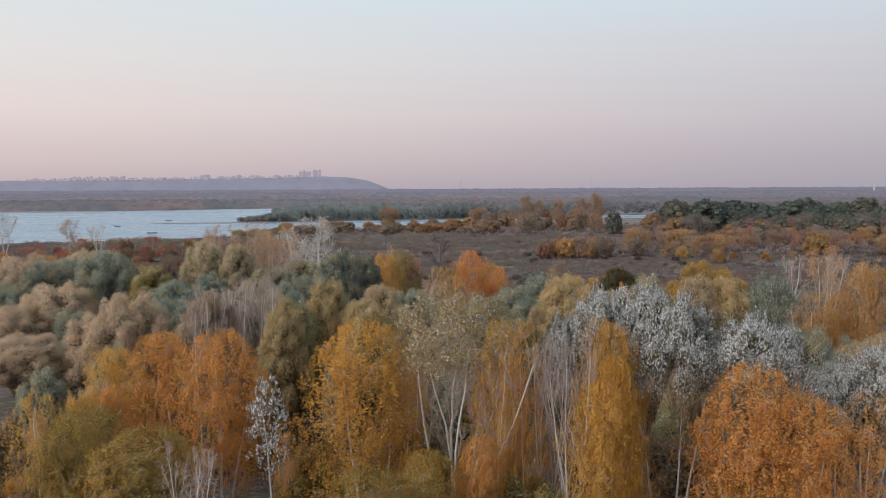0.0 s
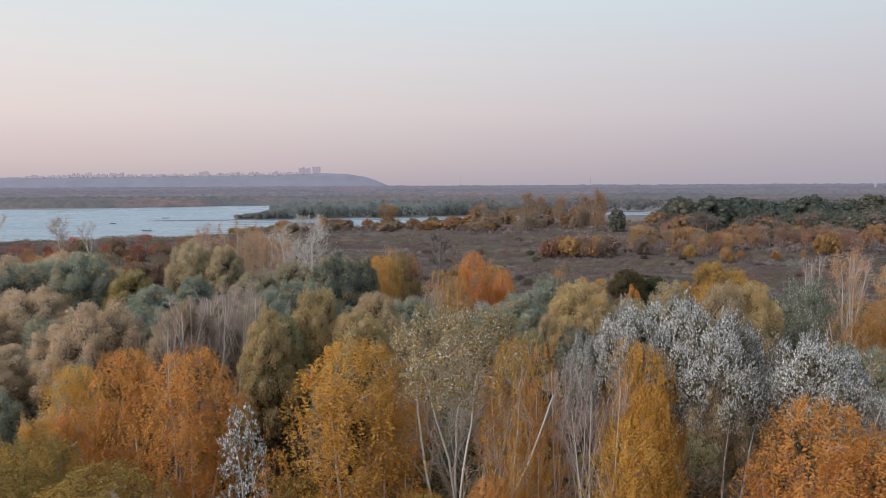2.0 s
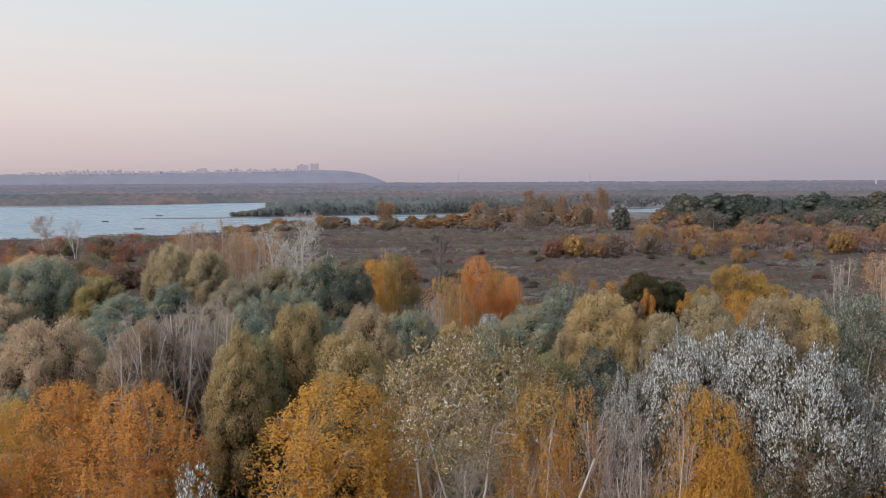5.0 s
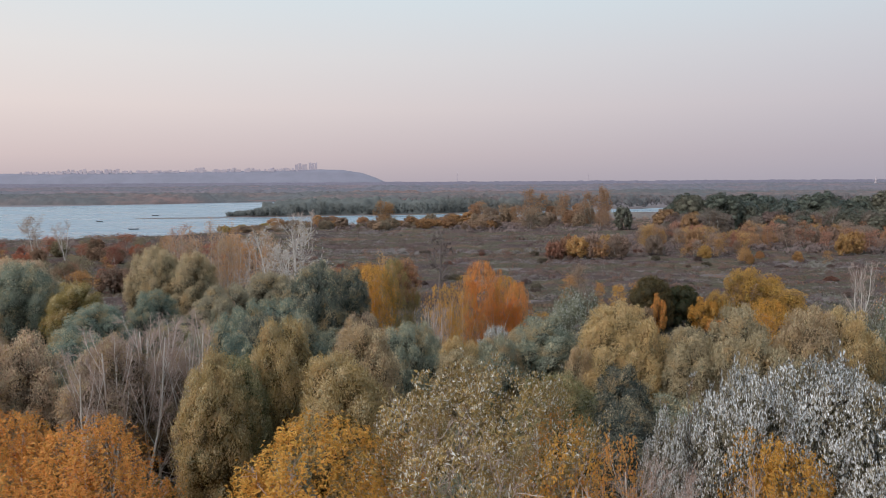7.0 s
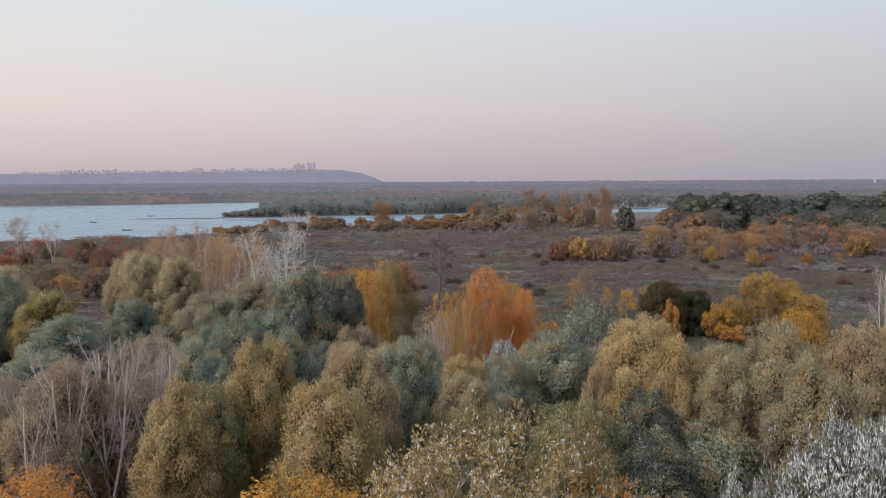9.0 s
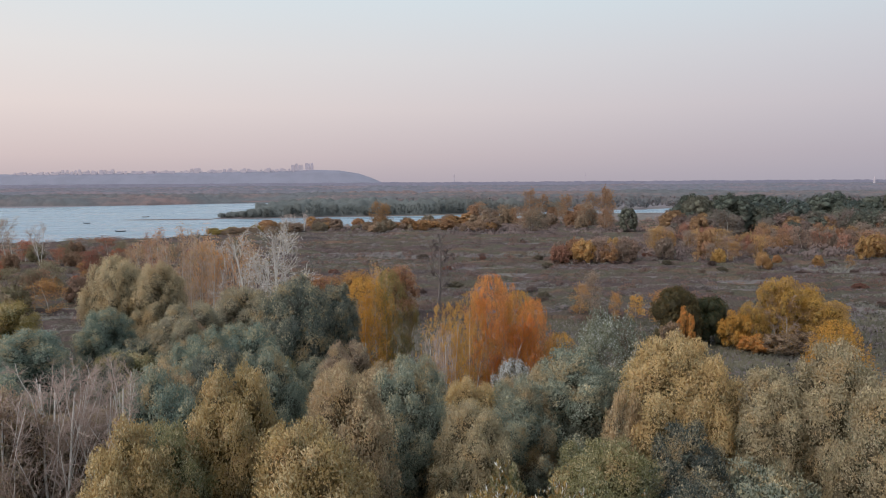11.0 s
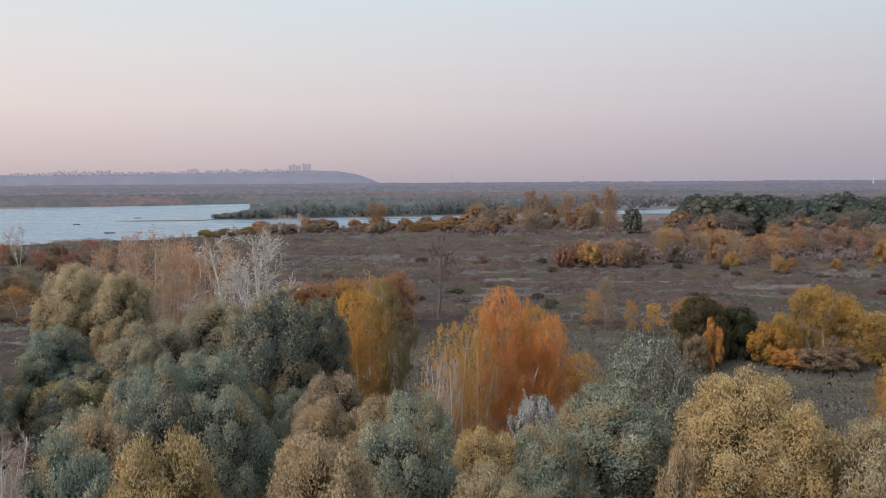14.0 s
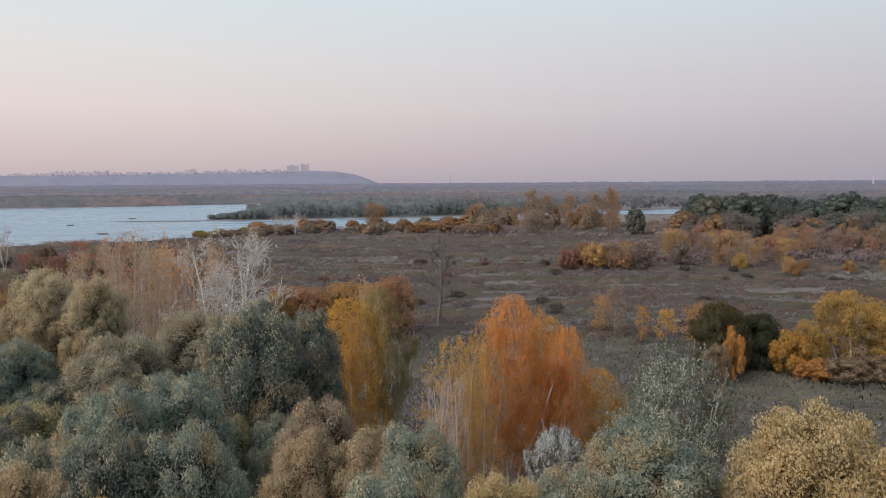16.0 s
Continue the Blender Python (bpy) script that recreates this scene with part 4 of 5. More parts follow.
plant("thin_birch", 2, -0.1, 121.0, 18.9, 3.1, GOLD, "half-bare birch with pale stems at the meadow's edge")
plant("bare", 2, -0.7, 116.0, 18.1, 2.4, NONE, "bare tree with pale fan of twigs")
plant("birch", 3, -10.8, 137.0, 19.7, 4.3, GOLD, "golden-green birch standing at the meadow's edge")
plant("birch", 2, -7.8, 141.0, 20.3, 3.0, OLIVE, "olive birch beside a golden one")
plant("broad_willow", 2, -17.2, 123.0, 21.1, 5.4, DARK, "broad dark grey-green willow")
plant("willow", 1, -13.1, 126.0, 20.3, 3.2, DARK, "dark grey-green willow beside a broader one")
plant("willow", 3, -26.9, 136.0, 18.6, 4.7, MOSS, "round grey-brown willow with fading leaves")
plant("willow", 1, -32.0, 129.0, 17.7, 4.8, MOSS, "round grey-brown willow with fading leaves")
plant("broad_willow", 2, -51.0, 151.0, 20.6, 5.3, CREAM, "round willow with pale cream-tan leaves")
plant("willow", 3, -42.9, 147.0, 20.7, 3.6, CREAM, "round willow with pale cream-tan leaves")
plant("willow", 1, -20.3, 112.0, 18.5, 4.2, TEAL, "round blue-green willow with billowing crown")
plant("willow", 2, -22.8, 108.0, 18.8, 3.1, TEAL, "round blue-green willow with billowing crown")
plant("willow", 3, -18.8, 99.0, 19.3, 3.1, DARK, "dark grey-green willow with dense round crown")
plant("willow", 1, -15.2, 101.0, 18.8, 3.1, GREYGREEN, "round grey-green willow with billowing crown")
plant("willow", 2, -18.8, 121.0, 12.8, 4.3, MOSS, "round grey-brown willow with fading leaves")
plant("willow", 3, -14.1, 117.0, 13.6, 3.1, GREYGREEN, "round grey-green willow with billowing crown")
plant("willow", 1, -10.0, 112.0, 16.6, 3.1, BROWN, "brownish willow with sparse top twigs")
plant("willow", 2, -10.5, 110.0, 15.1, 3.1, TAN, "round willow with tan fading leaves")
plant("willow", 3, -6.0, 110.0, 15.0, 3.1, TAN, "round willow with tan fading leaves")
plant("willow", 1, -2.6, 107.0, 16.5, 3.1, GREYGREEN, "round grey-green willow with billowing crown")
plant("willow", 2, -21.8, 98.0, 18.1, 3.1, TAN, "round willow with tan fading leaves")
plant("willow", 3, -43.9, 132.0, 16.5, 3.6, TEAL, "round blue-green willow with billowing crown")
plant("willow", 1, -37.6, 127.0, 13.6, 3.3, DARK, "dark grey-green willow with dense round crown")
plant("willow", 2, -38.0, 122.0, 12.9, 3.1, DARK, "dark grey-green willow with dense round crown")
plant("willow", 3, 9.6, 105.0, 16.1, 3.1, PALE, "round willow with pale grey-cream leaves")
plant("willow", 1, 6.0, 101.0, 16.0, 3.1, TAN, "round willow with tan fading leaves")
plant("willow", 2, 2.1, 100.0, 16.3, 3.1, STRAW, "round straw-coloured willow with billowing crown")
plant("willow", 3, -17.1, 128.0, 13.4, 3.4, GREYGREEN, "round grey-green willow with billowing crown")
plant("bare_poplar", 1, -28.7, 156.0, 25.6, 7.0, OCHRE, "tall half-bare poplar with white spreading branches")
plant("aspen", 1, -47.6, 165.0, 22.4, 3.3, PINK, "slender aspen almost bare, pinkish brown")
plant("aspen", 3, -44.3, 168.0, 21.2, 3.4, ORANGE, "slender orange aspen with few leaves")
plant("bare", 2, -40.8, 170.0, 21.8, 3.1, NONE, "slender aspen almost bare, pinkish brown")
plant("aspen", 2, -55.8, 172.0, 20.4, 3.1, PINK, "slender aspen almost bare, pinkish brown")
plant("aspen", 1, -38.5, 176.0, 20.3, 3.7, PINK, "slender aspen almost bare, pinkish brown")
plant("aspen", 2, -10.1, 150.0, 18.5, 2.1, GOLD, "thin golden aspen behind a birch")
plant("maple", 1, -10.7, 203.0, 12.6, 5.2, RED, "russet leafy tree at the heath's edge")
plant("maple", 2, -20.1, 200.0, 12.0, 5.6, EMBER, "orange leafy tree at the heath's edge")
plant("maple", 3, -26.5, 198.0, 11.6, 4.8, RED, "russet leafy tree at the heath's edge")
plant("maple", 1, -31.8, 196.0, 11.6, 3.6, EMBER, "orange leafy tree at the heath's edge")
plant("maple", 2, -33.6, 185.0, 11.5, 3.0, AUTUMN, "golden leafy tree beside a bare poplar")
plant("dead", 1, -0.8, 213.5, 19.1, 4.3, NONE, "tall dead tree standing alone on the heath")
plant("maple", 2, 65.8, 175.0, 13.6, 4.2, AUTUMN, "golden leafy tree at the meadow's edge")
plant("maple", 1, 72.3, 178.0, 11.3, 3.7, AUTUMN, "yellow leafy tree beside a golden one")
plant("maple", 3, 59.1, 173.0, 8.7, 2.8, AUTUMN, "low golden tree at the meadow's edge")
plant("aspen", 2, 64.9, 172.0, 9.8, 3.2, BROWN, "half-bare tree before golden ones")
plant("maple", 3, 72.7, 172.0, 9.8, 5.0, AUTUMN, "golden leafy tree at the meadow's edge")
plant("shrub", 1, 55.8, 172.0, 7.1, 2.7, GOLD, "golden shrub at the meadow's edge")
plant("far_aspen", 2, 32.7, 205.0, 7.1, 2.7, EMBER, "orange young aspen on the heath")
plant("far_aspen", 1, 34.9, 200.0, 10.0, 2.3, BROWN, "half-bare sapling on the heath")
plant("far_aspen", 2, 38.6, 195.0, 6.6, 1.6, EMBER, "orange sapling on the heath")
plant("far_aspen", 1, 43.6, 195.0, 6.0, 2.0, GOLD, "golden young aspen on the heath")
plant("far_aspen", 2, 47.1, 190.0, 8.0, 2.2, EMBER, "orange young aspen on the heath")
plant("bare", 1, 82.4, 162.0, 17.0, 3.2, NONE, "bare pale tree beyond the willows")
plant("bare", 2, 91.2, 160.0, 18.2, 3.6, NONE, "bare pale tree beyond the willows")
plant("aspen", 1, 83.8, 150.0, 17.7, 3.7, ORANGE, "orange aspen beyond the willows")
plant("aspen", 2, 87.4, 140.0, 16.3, 3.4, GOLD, "golden aspen beyond the willows")
plant("aspen", 2, -162.6, 303.0, 18.2, 5.0, BROWN, "thin tree by the river bank")
plant("bare", 3, -152.1, 303.0, 18.6, 4.4, NONE, "bare tree by the river bank")
plant("bare", 1, -211.1, 330.0, 21.9, 6.8, NONE, "bare tree by the river bank")
plant("birch", 3, 43.3, 118.0, 17.2, 3.7, GOLD, "golden birch at the willows' edge")
plant("aspen", 2, -39.9, 162.0, 21.4, 3.2, PINK, "slender aspen almost bare, pinkish brown")
plant("aspen", 3, -43.0, 160.0, 21.3, 2.8, TAN, "slender aspen almost bare, pinkish brown")
plant("aspen", 3, -36.2, 163.0, 20.0, 2.9, ORANGE, "slender orange aspen with few leaves")
plant("aspen", 1, -69.4, 210.0, 19.3, 3.6, RED, "dark russet tree on the heath")
plant("poplar", 3, 14.8, 60.5, 24.3, 2.6, SILVER, "slim white poplar with silvery leaf undersides")
plant("poplar", 2, 17.9, 61.0, 24.9, 3.2, SILVER, "white poplar with silvery leaf undersides")
plant("poplar", 1, 20.4, 58.5, 24.3, 3.3, SILVER, "white poplar with silvery leaf undersides")
plant("thin_birch", 1, 8.3, 133.0, 19.6, 2.7, FLAME, "orange birch in a clump at the meadow's edge")
plant("thin_birch", 2, 3.5, 129.0, 19.0, 2.6, GOLD, "orange birch in a clump at the meadow's edge")
plant("shrub", 2, 44.9, 168.0, 8.1, 1.8, ORANGE, "orange shrub below a dark oak")
plant("shrub", 3, 42.3, 168.0, 6.2, 2.2, BROWN, "brown shrub below a dark oak")
plant("thin_birch", 1, 1.2, 122.0, 18.9, 2.3, GOLD, "half-bare birch with pale stems at the meadow's edge")
plant("thin_birch", 2, 5.7, 58.0, 22.1, 2.5, GOLD, "slender golden birch before white poplars")
plant("thin_birch", 1, 8.0, 58.5, 21.8, 1.9, ORANGE, "slender orange birch before white poplars")
plant("thin_birch", 2, 13.9, 57.5, 22.3, 2.4, GOLD, "slender golden birch before white poplars")
plant("birch", 3, 14.6, 55.0, 19.5, 2.2, GOLD, "golden birch before white poplars")
plant("poplar", 1, 11.8, 62.0, 21.5, 1.6, SILVER, "slim white poplar with silvery leaf undersides")
plant("shrub", 3, 61.9, 168.0, 3.5, 3.5, BROWN, "brown shrub below golden trees")
plant("shrub", 1, 58.0, 169.0, 3.3, 2.7, ORANGE, "orange shrub below golden trees")
plant("shrub", 2, 67.0, 169.0, 3.6, 3.6, BROWN, "brown shrub below golden trees")

# ---- undergrowth, heath and the woods beyond ----
def scatter(kinds, n, seed, x0, x1, y0, y1, hs, aspect, colours, label, group, clear=lambda x, y: False):
    rng = np.random.default_rng(seed)
    for _ in range(n):
        x, y = rng.uniform(x0, x1), rng.uniform(y0, y1)
        kind, k, col = kinds[rng.integers(len(kinds))], int(rng.integers(1, 4)), colours[rng.integers(len(colours))]
        h = rng.uniform(*hs)
        tint = rng.uniform(0.85, 1.15)
        if clear(x, y) or in_water(x, y) > -3:
            continue
        plant(kind, k, x, y, h, h * aspect * rng.uniform(0.8, 1.25), tuple(c * tint for c in col), label, group)


FADED = ((0.46, 0.26, 0.16), (0.50, 0.30, 0.16), (0.56, 0.35, 0.15), (0.40, 0.28, 0.22), (0.46, 0.24, 0.17), (0.34, 0.26, 0.21))


def cone(y):
    return 0.72 * y + 8


# low thicket between the tall trees
scatter(("shrub",), 70, 3, -62, 62, 42, 128, (3.5, 8.0), 0.55, (BROWN, YOLIVE, OLIVE, BROWN, GREYGREEN), "brownish undergrowth bush below the trees", "undergrowth bushes",
        lambda x, y: abs(x) > cone(y) or (y > 118 and x > 0) or (x > 12 and y > 108))

# low birches at the thicket's near edge
scatter(("birch", "thin_birch"), 34, 2, -42, 40, 43, 62, (7.0, 11.5), 0.24, (YOLIVE, ORANGE, YOLIVE, GOLD, YELLOW), "low yellow-olive birch at the thicket's edge", "low birches",
        lambda x, y: abs(x) > cone(y) or 10 < x < 14)

# lower willows that fill the thicket
scatter(("low_willow",), 75, 4, -85, 58, 68, 140, (8.5, 13.0), 0.32, (GREYGREEN, BROWN, TAN, STRAW, GREYGREEN, OLIVE, TAN), "low grey-brown willow filling the thicket", "thicket willows",
        lambda x, y: abs(x) > cone(y) or (y > 112 and x > -2) or (y > 128 and x > -30) or (11 < x < 21 and y < 96))

# slim willow tops standing between the broad ones
scatter(("low_willow",), 130, 17, -82, 58, 72, 136, (11.5, 15.5), 0.155, (TAN, AMBER, GREYGREEN, STRAW, TEAL, TAN, OLIVE, GREYGREEN), "slim willow top standing among broader ones", "thicket willows",
        lambda x, y: abs(x) > cone(y) or (y > 108 and x > -4) or (y > 124 and x > -30) or (9 < x < 22 and y < 98) or (abs(x + 26) < 12 and abs(y - 84) < 8) or (x < -36 and y > 90))

# bushes on the heath
scatter(("far_shrub",), 110, 5, -150, 190, 190, 400, (0.9, 2.6), 0.9, ((0.20, 0.135, 0.12), (0.26, 0.13, 0.10), (0.18, 0.155, 0.11), (0.17, 0.12, 0.11), (0.15, 0.12, 0.10)), "low russet bush on the heath", "heath bushes",
        lambda x, y: abs(x) > cone(y) or (x < 15 and y < 205 and x > -40))
# bright clump of young trees on the heath
scatter(("far_shrub", "far_aspen"), 16, 6, 44, 76, 300, 318, (5.5, 9.5), 0.42, FADED, "orange young tree in a heath clump", "heath clump")
# young growth before the oak wood
scatter(("far_shrub", "far_aspen", "far_aspen"), 120, 7, 84, 255, 305, 380, (6.0, 11.0), 0.36, FADED, "yellow and orange young tree before the oak wood", "young trees before the oak wood")
scatter(("far_aspen", "far_shrub"), 9, 8, 95, 150, 280, 305, (3.5, 8.0), 0.36, ((0.58, 0.37, 0.13), (0.54, 0.32, 0.14), (0.52, 0.29, 0.14)), "yellow bush standing free on the heath", "heath bushes")
# oak wood: tall dark oaks behind, mixed lower trees before them; tints paled for haze
def past_wood(x, y):
    return abs(x) > cone(y) or x < 0.352 * (y - 60)


scatter(("far_tree",), 80, 9, 130, 330, 420, 505, (12.0, 23.5), 0.40, ((0.14, 0.165, 0.14), (0.165, 0.18, 0.145), (0.135, 0.165, 0.15), (0.20, 0.195, 0.15), (0.15, 0.17, 0.14)), "dark green oak at the back of the wood", "oak wood", past_wood)
scatter(("far_tree", "far_tree", "far_aspen"), 90, 19, 115, 300, 375, 432, (9.5, 15.5), 0.38, ((0.19, 0.19, 0.15), (0.26, 0.205, 0.18), (0.24, 0.205, 0.175), (0.40, 0.25, 0.14), (0.28, 0.20, 0.18), (0.16, 0.17, 0.14)), "mixed russet and green tree of the oak wood", "oak wood", past_wood)
for k, (x, y, h) in enumerate(((141, 446, 17.0), (150, 455, 18.5), (161, 452, 17.5), (172, 460, 19.5))):
    plant("far_tree", 1 + k % 3, x, y, h, 6.4, (0.14, 0.165, 0.14), "dark green oak at the wood's end", "oak wood")
plant("far_tree", 1, 148, 428, 13.5, 5.2, (0.42, 0.26, 0.12), "orange leafy tree at the oak wood's edge", "oak wood")
plant("far_tree", 3, 158, 424, 11.5, 4.6, (0.36, 0.21, 0.14), "russet leafy tree at the oak wood's edge", "oak wood")
# brown wood along the inlet
scatter(("far_tree", "far_aspen"), 70, 10, 20, 150, 455, 600, (8.0, 13.5), 0.38, ((0.34, 0.25, 0.19), (0.40, 0.29, 0.20), (0.40, 0.24, 0.15), (0.46, 0.27, 0.15), (0.28, 0.24, 0.19)), "russet tree by the river inlet", "trees by the inlet",
        lambda x, y: x > 0.235 * (y - 60) and y > 470)
for k, (x, y, h) in enumerate(((63, 515, 23), (70, 520, 20), (84, 500, 20), (104, 500, 21), (112, 505, 24), (118, 515, 20))):
    plant("far_aspen", 1 + k % 2, x, y, h, 5.5, (0.40, 0.24, 0.14), "tall russet half-bare aspen by the inlet", "trees by the inlet")
plant("far_tree", 2, 111, 445, 15.5, 5.0, (0.17, 0.175, 0.14), "dark round oak beside the inlet")
# shrubs along the near shore
scatter(("far_shrub", "far_tree", "far_shrub"), 75, 12, -118, 40, 462, 540, (4.0, 8.5), 0.6, ((0.46, 0.27, 0.15), (0.35, 0.25, 0.19), (0.32, 0.26, 0.19), (0.42, 0.29, 0.20), (0.50, 0.29, 0.14)), "autumn bush along the river shore", "shore bushes")
scatter(("far_shrub",), 22, 13, -160, -100, 452, 480, (3.0, 5.0), 0.8, (BROWN, YOLIVE, BROWN), "low brown bush along the river shore", "shore bushes")
for k in range(3):
    plant("far_aspen", 1 + k % 2, -42 + 3 * k, 500 + 3 * k, 16.5 - k, 4.2, (0.42, 0.25, 0.12), "tan poplar by the river shore", "shore bushes")
    plant("bare", 1 + k, -98 + 6 * k, 478, 12 + k, 4.5, NONE, "bare tree by the river shore", "shore bushes")
# heath edge on the river side
scatter(("far_aspen", "far_aspen", "far_shrub"), 130, 14, -190, -55, 200, 340, (3.5, 8.5), 0.46, ((0.44, 0.18, 0.11), (0.52, 0.28, 0.11), (0.34, 0.22, 0.15), (0.38, 0.15, 0.11), (0.28, 0.24, 0.15), (0.30, 0.20, 0.15)), "russet young tree on the heath by the river", "heath bushes",
        lambda x, y: abs(x) > cone(y) or x > -60 - (y - 215) * 0.2)
def heath_cover():
    """Heather and dry grass in the colours of the ground that they grow on."""
    m, t, p, _ = material("dry_heath")
    geo = t.nodes.new("ShaderNodeNewGeometry")
    h = t.nodes.new("ShaderNodeHueSaturation")
    t.links.new(heath_colour(t, 0.12), h.inputs["Color"])
    t.links.new(scaled(t, geo.outputs["Random Per Island"], 0.84, 1.04), h.inputs["Value"])
    t.links.new(h.outputs[0], p.inputs["Base Color"])
    p.inputs["Roughness"].default_value = 0.9
    return m


HEATH_COVER = heath_cover()


def heath_tufts():
    """Dry heather, sedge and grass over the open heath."""
    rng = np.random.default_rng(21)
    at = []
    for k in range(18000):
        y = 122 + 375 * rng.uniform() ** 1.3
        x = rng.uniform(-0.66, 0.66) * y
        if in_water(x, y) > -2 or (y < 165 and x > -34):
            continue
        wide = rng.uniform(0.6, 2.4)
        n = 6
        at.append(np.stack([x + rng.normal(0, wide, n), y + rng.normal(0, wide * 0.5, n), np.full(n, ground_height(x, y)) + rng.uniform(0.02, 0.3, n) + 1.2 * (rng.uniform(size=n) < 0.3) * rng.uniform(0, 1, n)], 1))
    at = np.concatenate(at)
    way = rng.normal(0, 0.5, (len(at), 3)) + np.array([0.5, 0, 0.3])
    me = leaves("heath_tufts", at, way, 0.34, 0.11, rng, np.tile([-0.1, -0.3, 1.0], (len(at), 1)), 0.7, (-0.2, -0.6, 0.9), 0.2)
    me.materials.append(HEATH_COVER)
    tagged(new("heath_tufts", me), "dry brown heather and sedge tussocks", "heath", kind="stuff")


heath_tufts()


def scrub_material():
    m, t, p, _ = material("scrub_twigs")
    n = noise_tex(t, 0.05, 4, 0.6, stretch=(0.5, 1.4, 1))
    r = ramp(t, [(0.34, (0.085, 0.070, 0.068)), (0.45, (0.155, 0.112, 0.105)), (0.55, (0.12, 0.115, 0.082)), (0.66, (0.23, 0.145, 0.11))])
    t.links.new(n.outputs[0], r.inputs[0])
    fine = noise_tex(t, 1.6, 6, 0.75)
    t.links.new(blend(t, scaled(t, fine.outputs[0], 0.0, 0.7, 0.42, 0.62), r.outputs[0], (0.055, 0.043, 0.042)), p.inputs["Base Color"])
    p.inputs["Roughness"].default_value = 1.0
    p.inputs["Specular IOR Level"].default_value = 0.0
    bumped(t, p, fine.outputs[0], 1.0, 0.8)
    return m


# low mounded scrub in drawn-out patches
scrub = scrub_material()
canopy("heath_scrub", scrub, 55, 150, 330, 1.5, 3.6, "low dark leafless scrub on the heath", "scrub", (40, 7), -0.2, 0.0, 0.15, 0.3, 0.6)
canopy("shore_scrub", scrub, 56, 330, 560, 2.2, 4.8, "low dark leafless scrub on the heath", "scrub", (60, 11), -0.2, 0.0, 0.15, 0.3, 0.6)


def meadow_grass():
    """Rough olive-brown grass in the open patch behind the willows."""
    rng = np.random.default_rng(23)
    n = 80000
    x, y = rng.uniform(-36, 112, n), rng.uniform(112, 205, n)
    keep = np.abs(x) < 0.66 * y
    x, y = x[keep], y[keep]
    z = np.array([ground_height(a, b) for a, b in zip(x, y)]) + rng.uniform(0.05, 0.5, len(x))
    lie = np.array([noise.noise((a * 0.12, b * 0.12, 1)) for a, b in zip(x, y)])
    way = rng.normal(0, 0.4, (len(x), 3)) + np.stack([lie, lie * 0.5, np.full(len(x), 0.7)], 1)
    me = leaves("meadow_grass", np.stack([x, y, z], 1), way, 0.75, 0.22, rng, np.tile([0.0, -0.25, 1.0], (len(x), 1)), 0.8, (-0.3, -0.8, 0.5))
    m, t, p, _ = material("meadow_grass")
    geo = t.nodes.new("ShaderNodeNewGeometry")
    n = noise_tex(t, 0.10, 5, 0.65, stretch=(0.5, 1.2, 1))
    r = ramp(t, [(0.36, (0.055, 0.048, 0.038)), (0.48, (0.072, 0.066, 0.043)), (0.57, (0.09, 0.08, 0.05)), (0.68, (0.135, 0.115, 0.075))])
    t.links.new(n.outputs[0], r.inputs[0])
    h = t.nodes.new("ShaderNodeHueSaturation")
    t.links.new(r.outputs[0], h.inputs["Color"])
    t.links.new(scaled(t, geo.outputs["Random Per Island"], 0.9, 1.1), h.inputs["Value"])
    t.links.new(h.outputs[0], p.inputs["Base Color"])
    p.inputs["Roughness"].default_value = 0.9
    me.materials.append(m)
    tagged(new("meadow_grass", me), "rough olive-brown meadow grass", "grass", kind="stuff")


meadow_grass()

# heather and dwarf scrub that covers the heath in fuzzy mounds
rng = np.random.default_rng(29)
wood_belt("near_heather", HEATH_COVER, rng, tuple(range(188, 330, 5)), (-150, 190), 1.7, 2.0, 60, 0.36, "mauve-brown heather mounds on the heath", 0.25, "heath", (0, 0, 0.5), (64, 10))
wood_belt("far_heather", HEATH_COVER, rng, tuple(range(330, 520, 8)), (-250, 200), 2.0, 2.8, 60, 0.5, "mauve-brown heather mounds on the heath", 0.2, "heath", (0, 0, 0.5), (90, 14))

# twiggy bushes in loose bands over the heath
bushes = far_wood_material("heath_bushes", (0.155, 0.108, 0.105), (0.21, 0.145, 0.14), (0.31, 0.18, 0.13))
rng = np.random.default_rng(37)
wood_belt("heath_bushes", bushes, rng, tuple(range(196, 330, 8)), (-160, 210), 2.4, 1.7, 80, 0.34, "russet and mauve twiggy bushes on the heath", 0.4, "bushes", (0, 0, 0.6), (30, 8))
wood_belt("heath_bushes", bushes, rng, tuple(range(330, 500, 10)), (-240, 150), 2.8, 2.0, 60, 0.45, "russet and mauve twiggy bushes on the heath", 0.5, "bushes", (0, 0, 0.6), (44, 11))

# low brush that joins the young trees
brush = far_wood_material("brush", (0.30, 0.225, 0.215), (0.28, 0.225, 0.21), (0.41, 0.27, 0.19))
rng = np.random.default_rng(31)
wood_belt("wood_edge_brush", brush, rng, (318, 332, 346, 360, 374, 388), (86, 290), 4.5, 2.6, 60, 0.9, "mauve-brown brush at the oak wood's edge", 0.25, "brush", (0, 0, 0.5))
wood_belt("inlet_brush", brush, rng, (440, 462, 484, 506, 528, 550, 575), (18, 190), 3.6, 3.0, 50, 1.1, "mauve-brown brush by the river inlet", 0.35, "brush", (0, 0, 0.5))
wood_belt("shore_brush", brush, rng, (470, 482, 494, 506, 520, 536), (-120, 60), 3.2, 2.8, 50, 1.0, "low brown brush along the river shore", 0.4, "brush", (0, 0, 0.5))
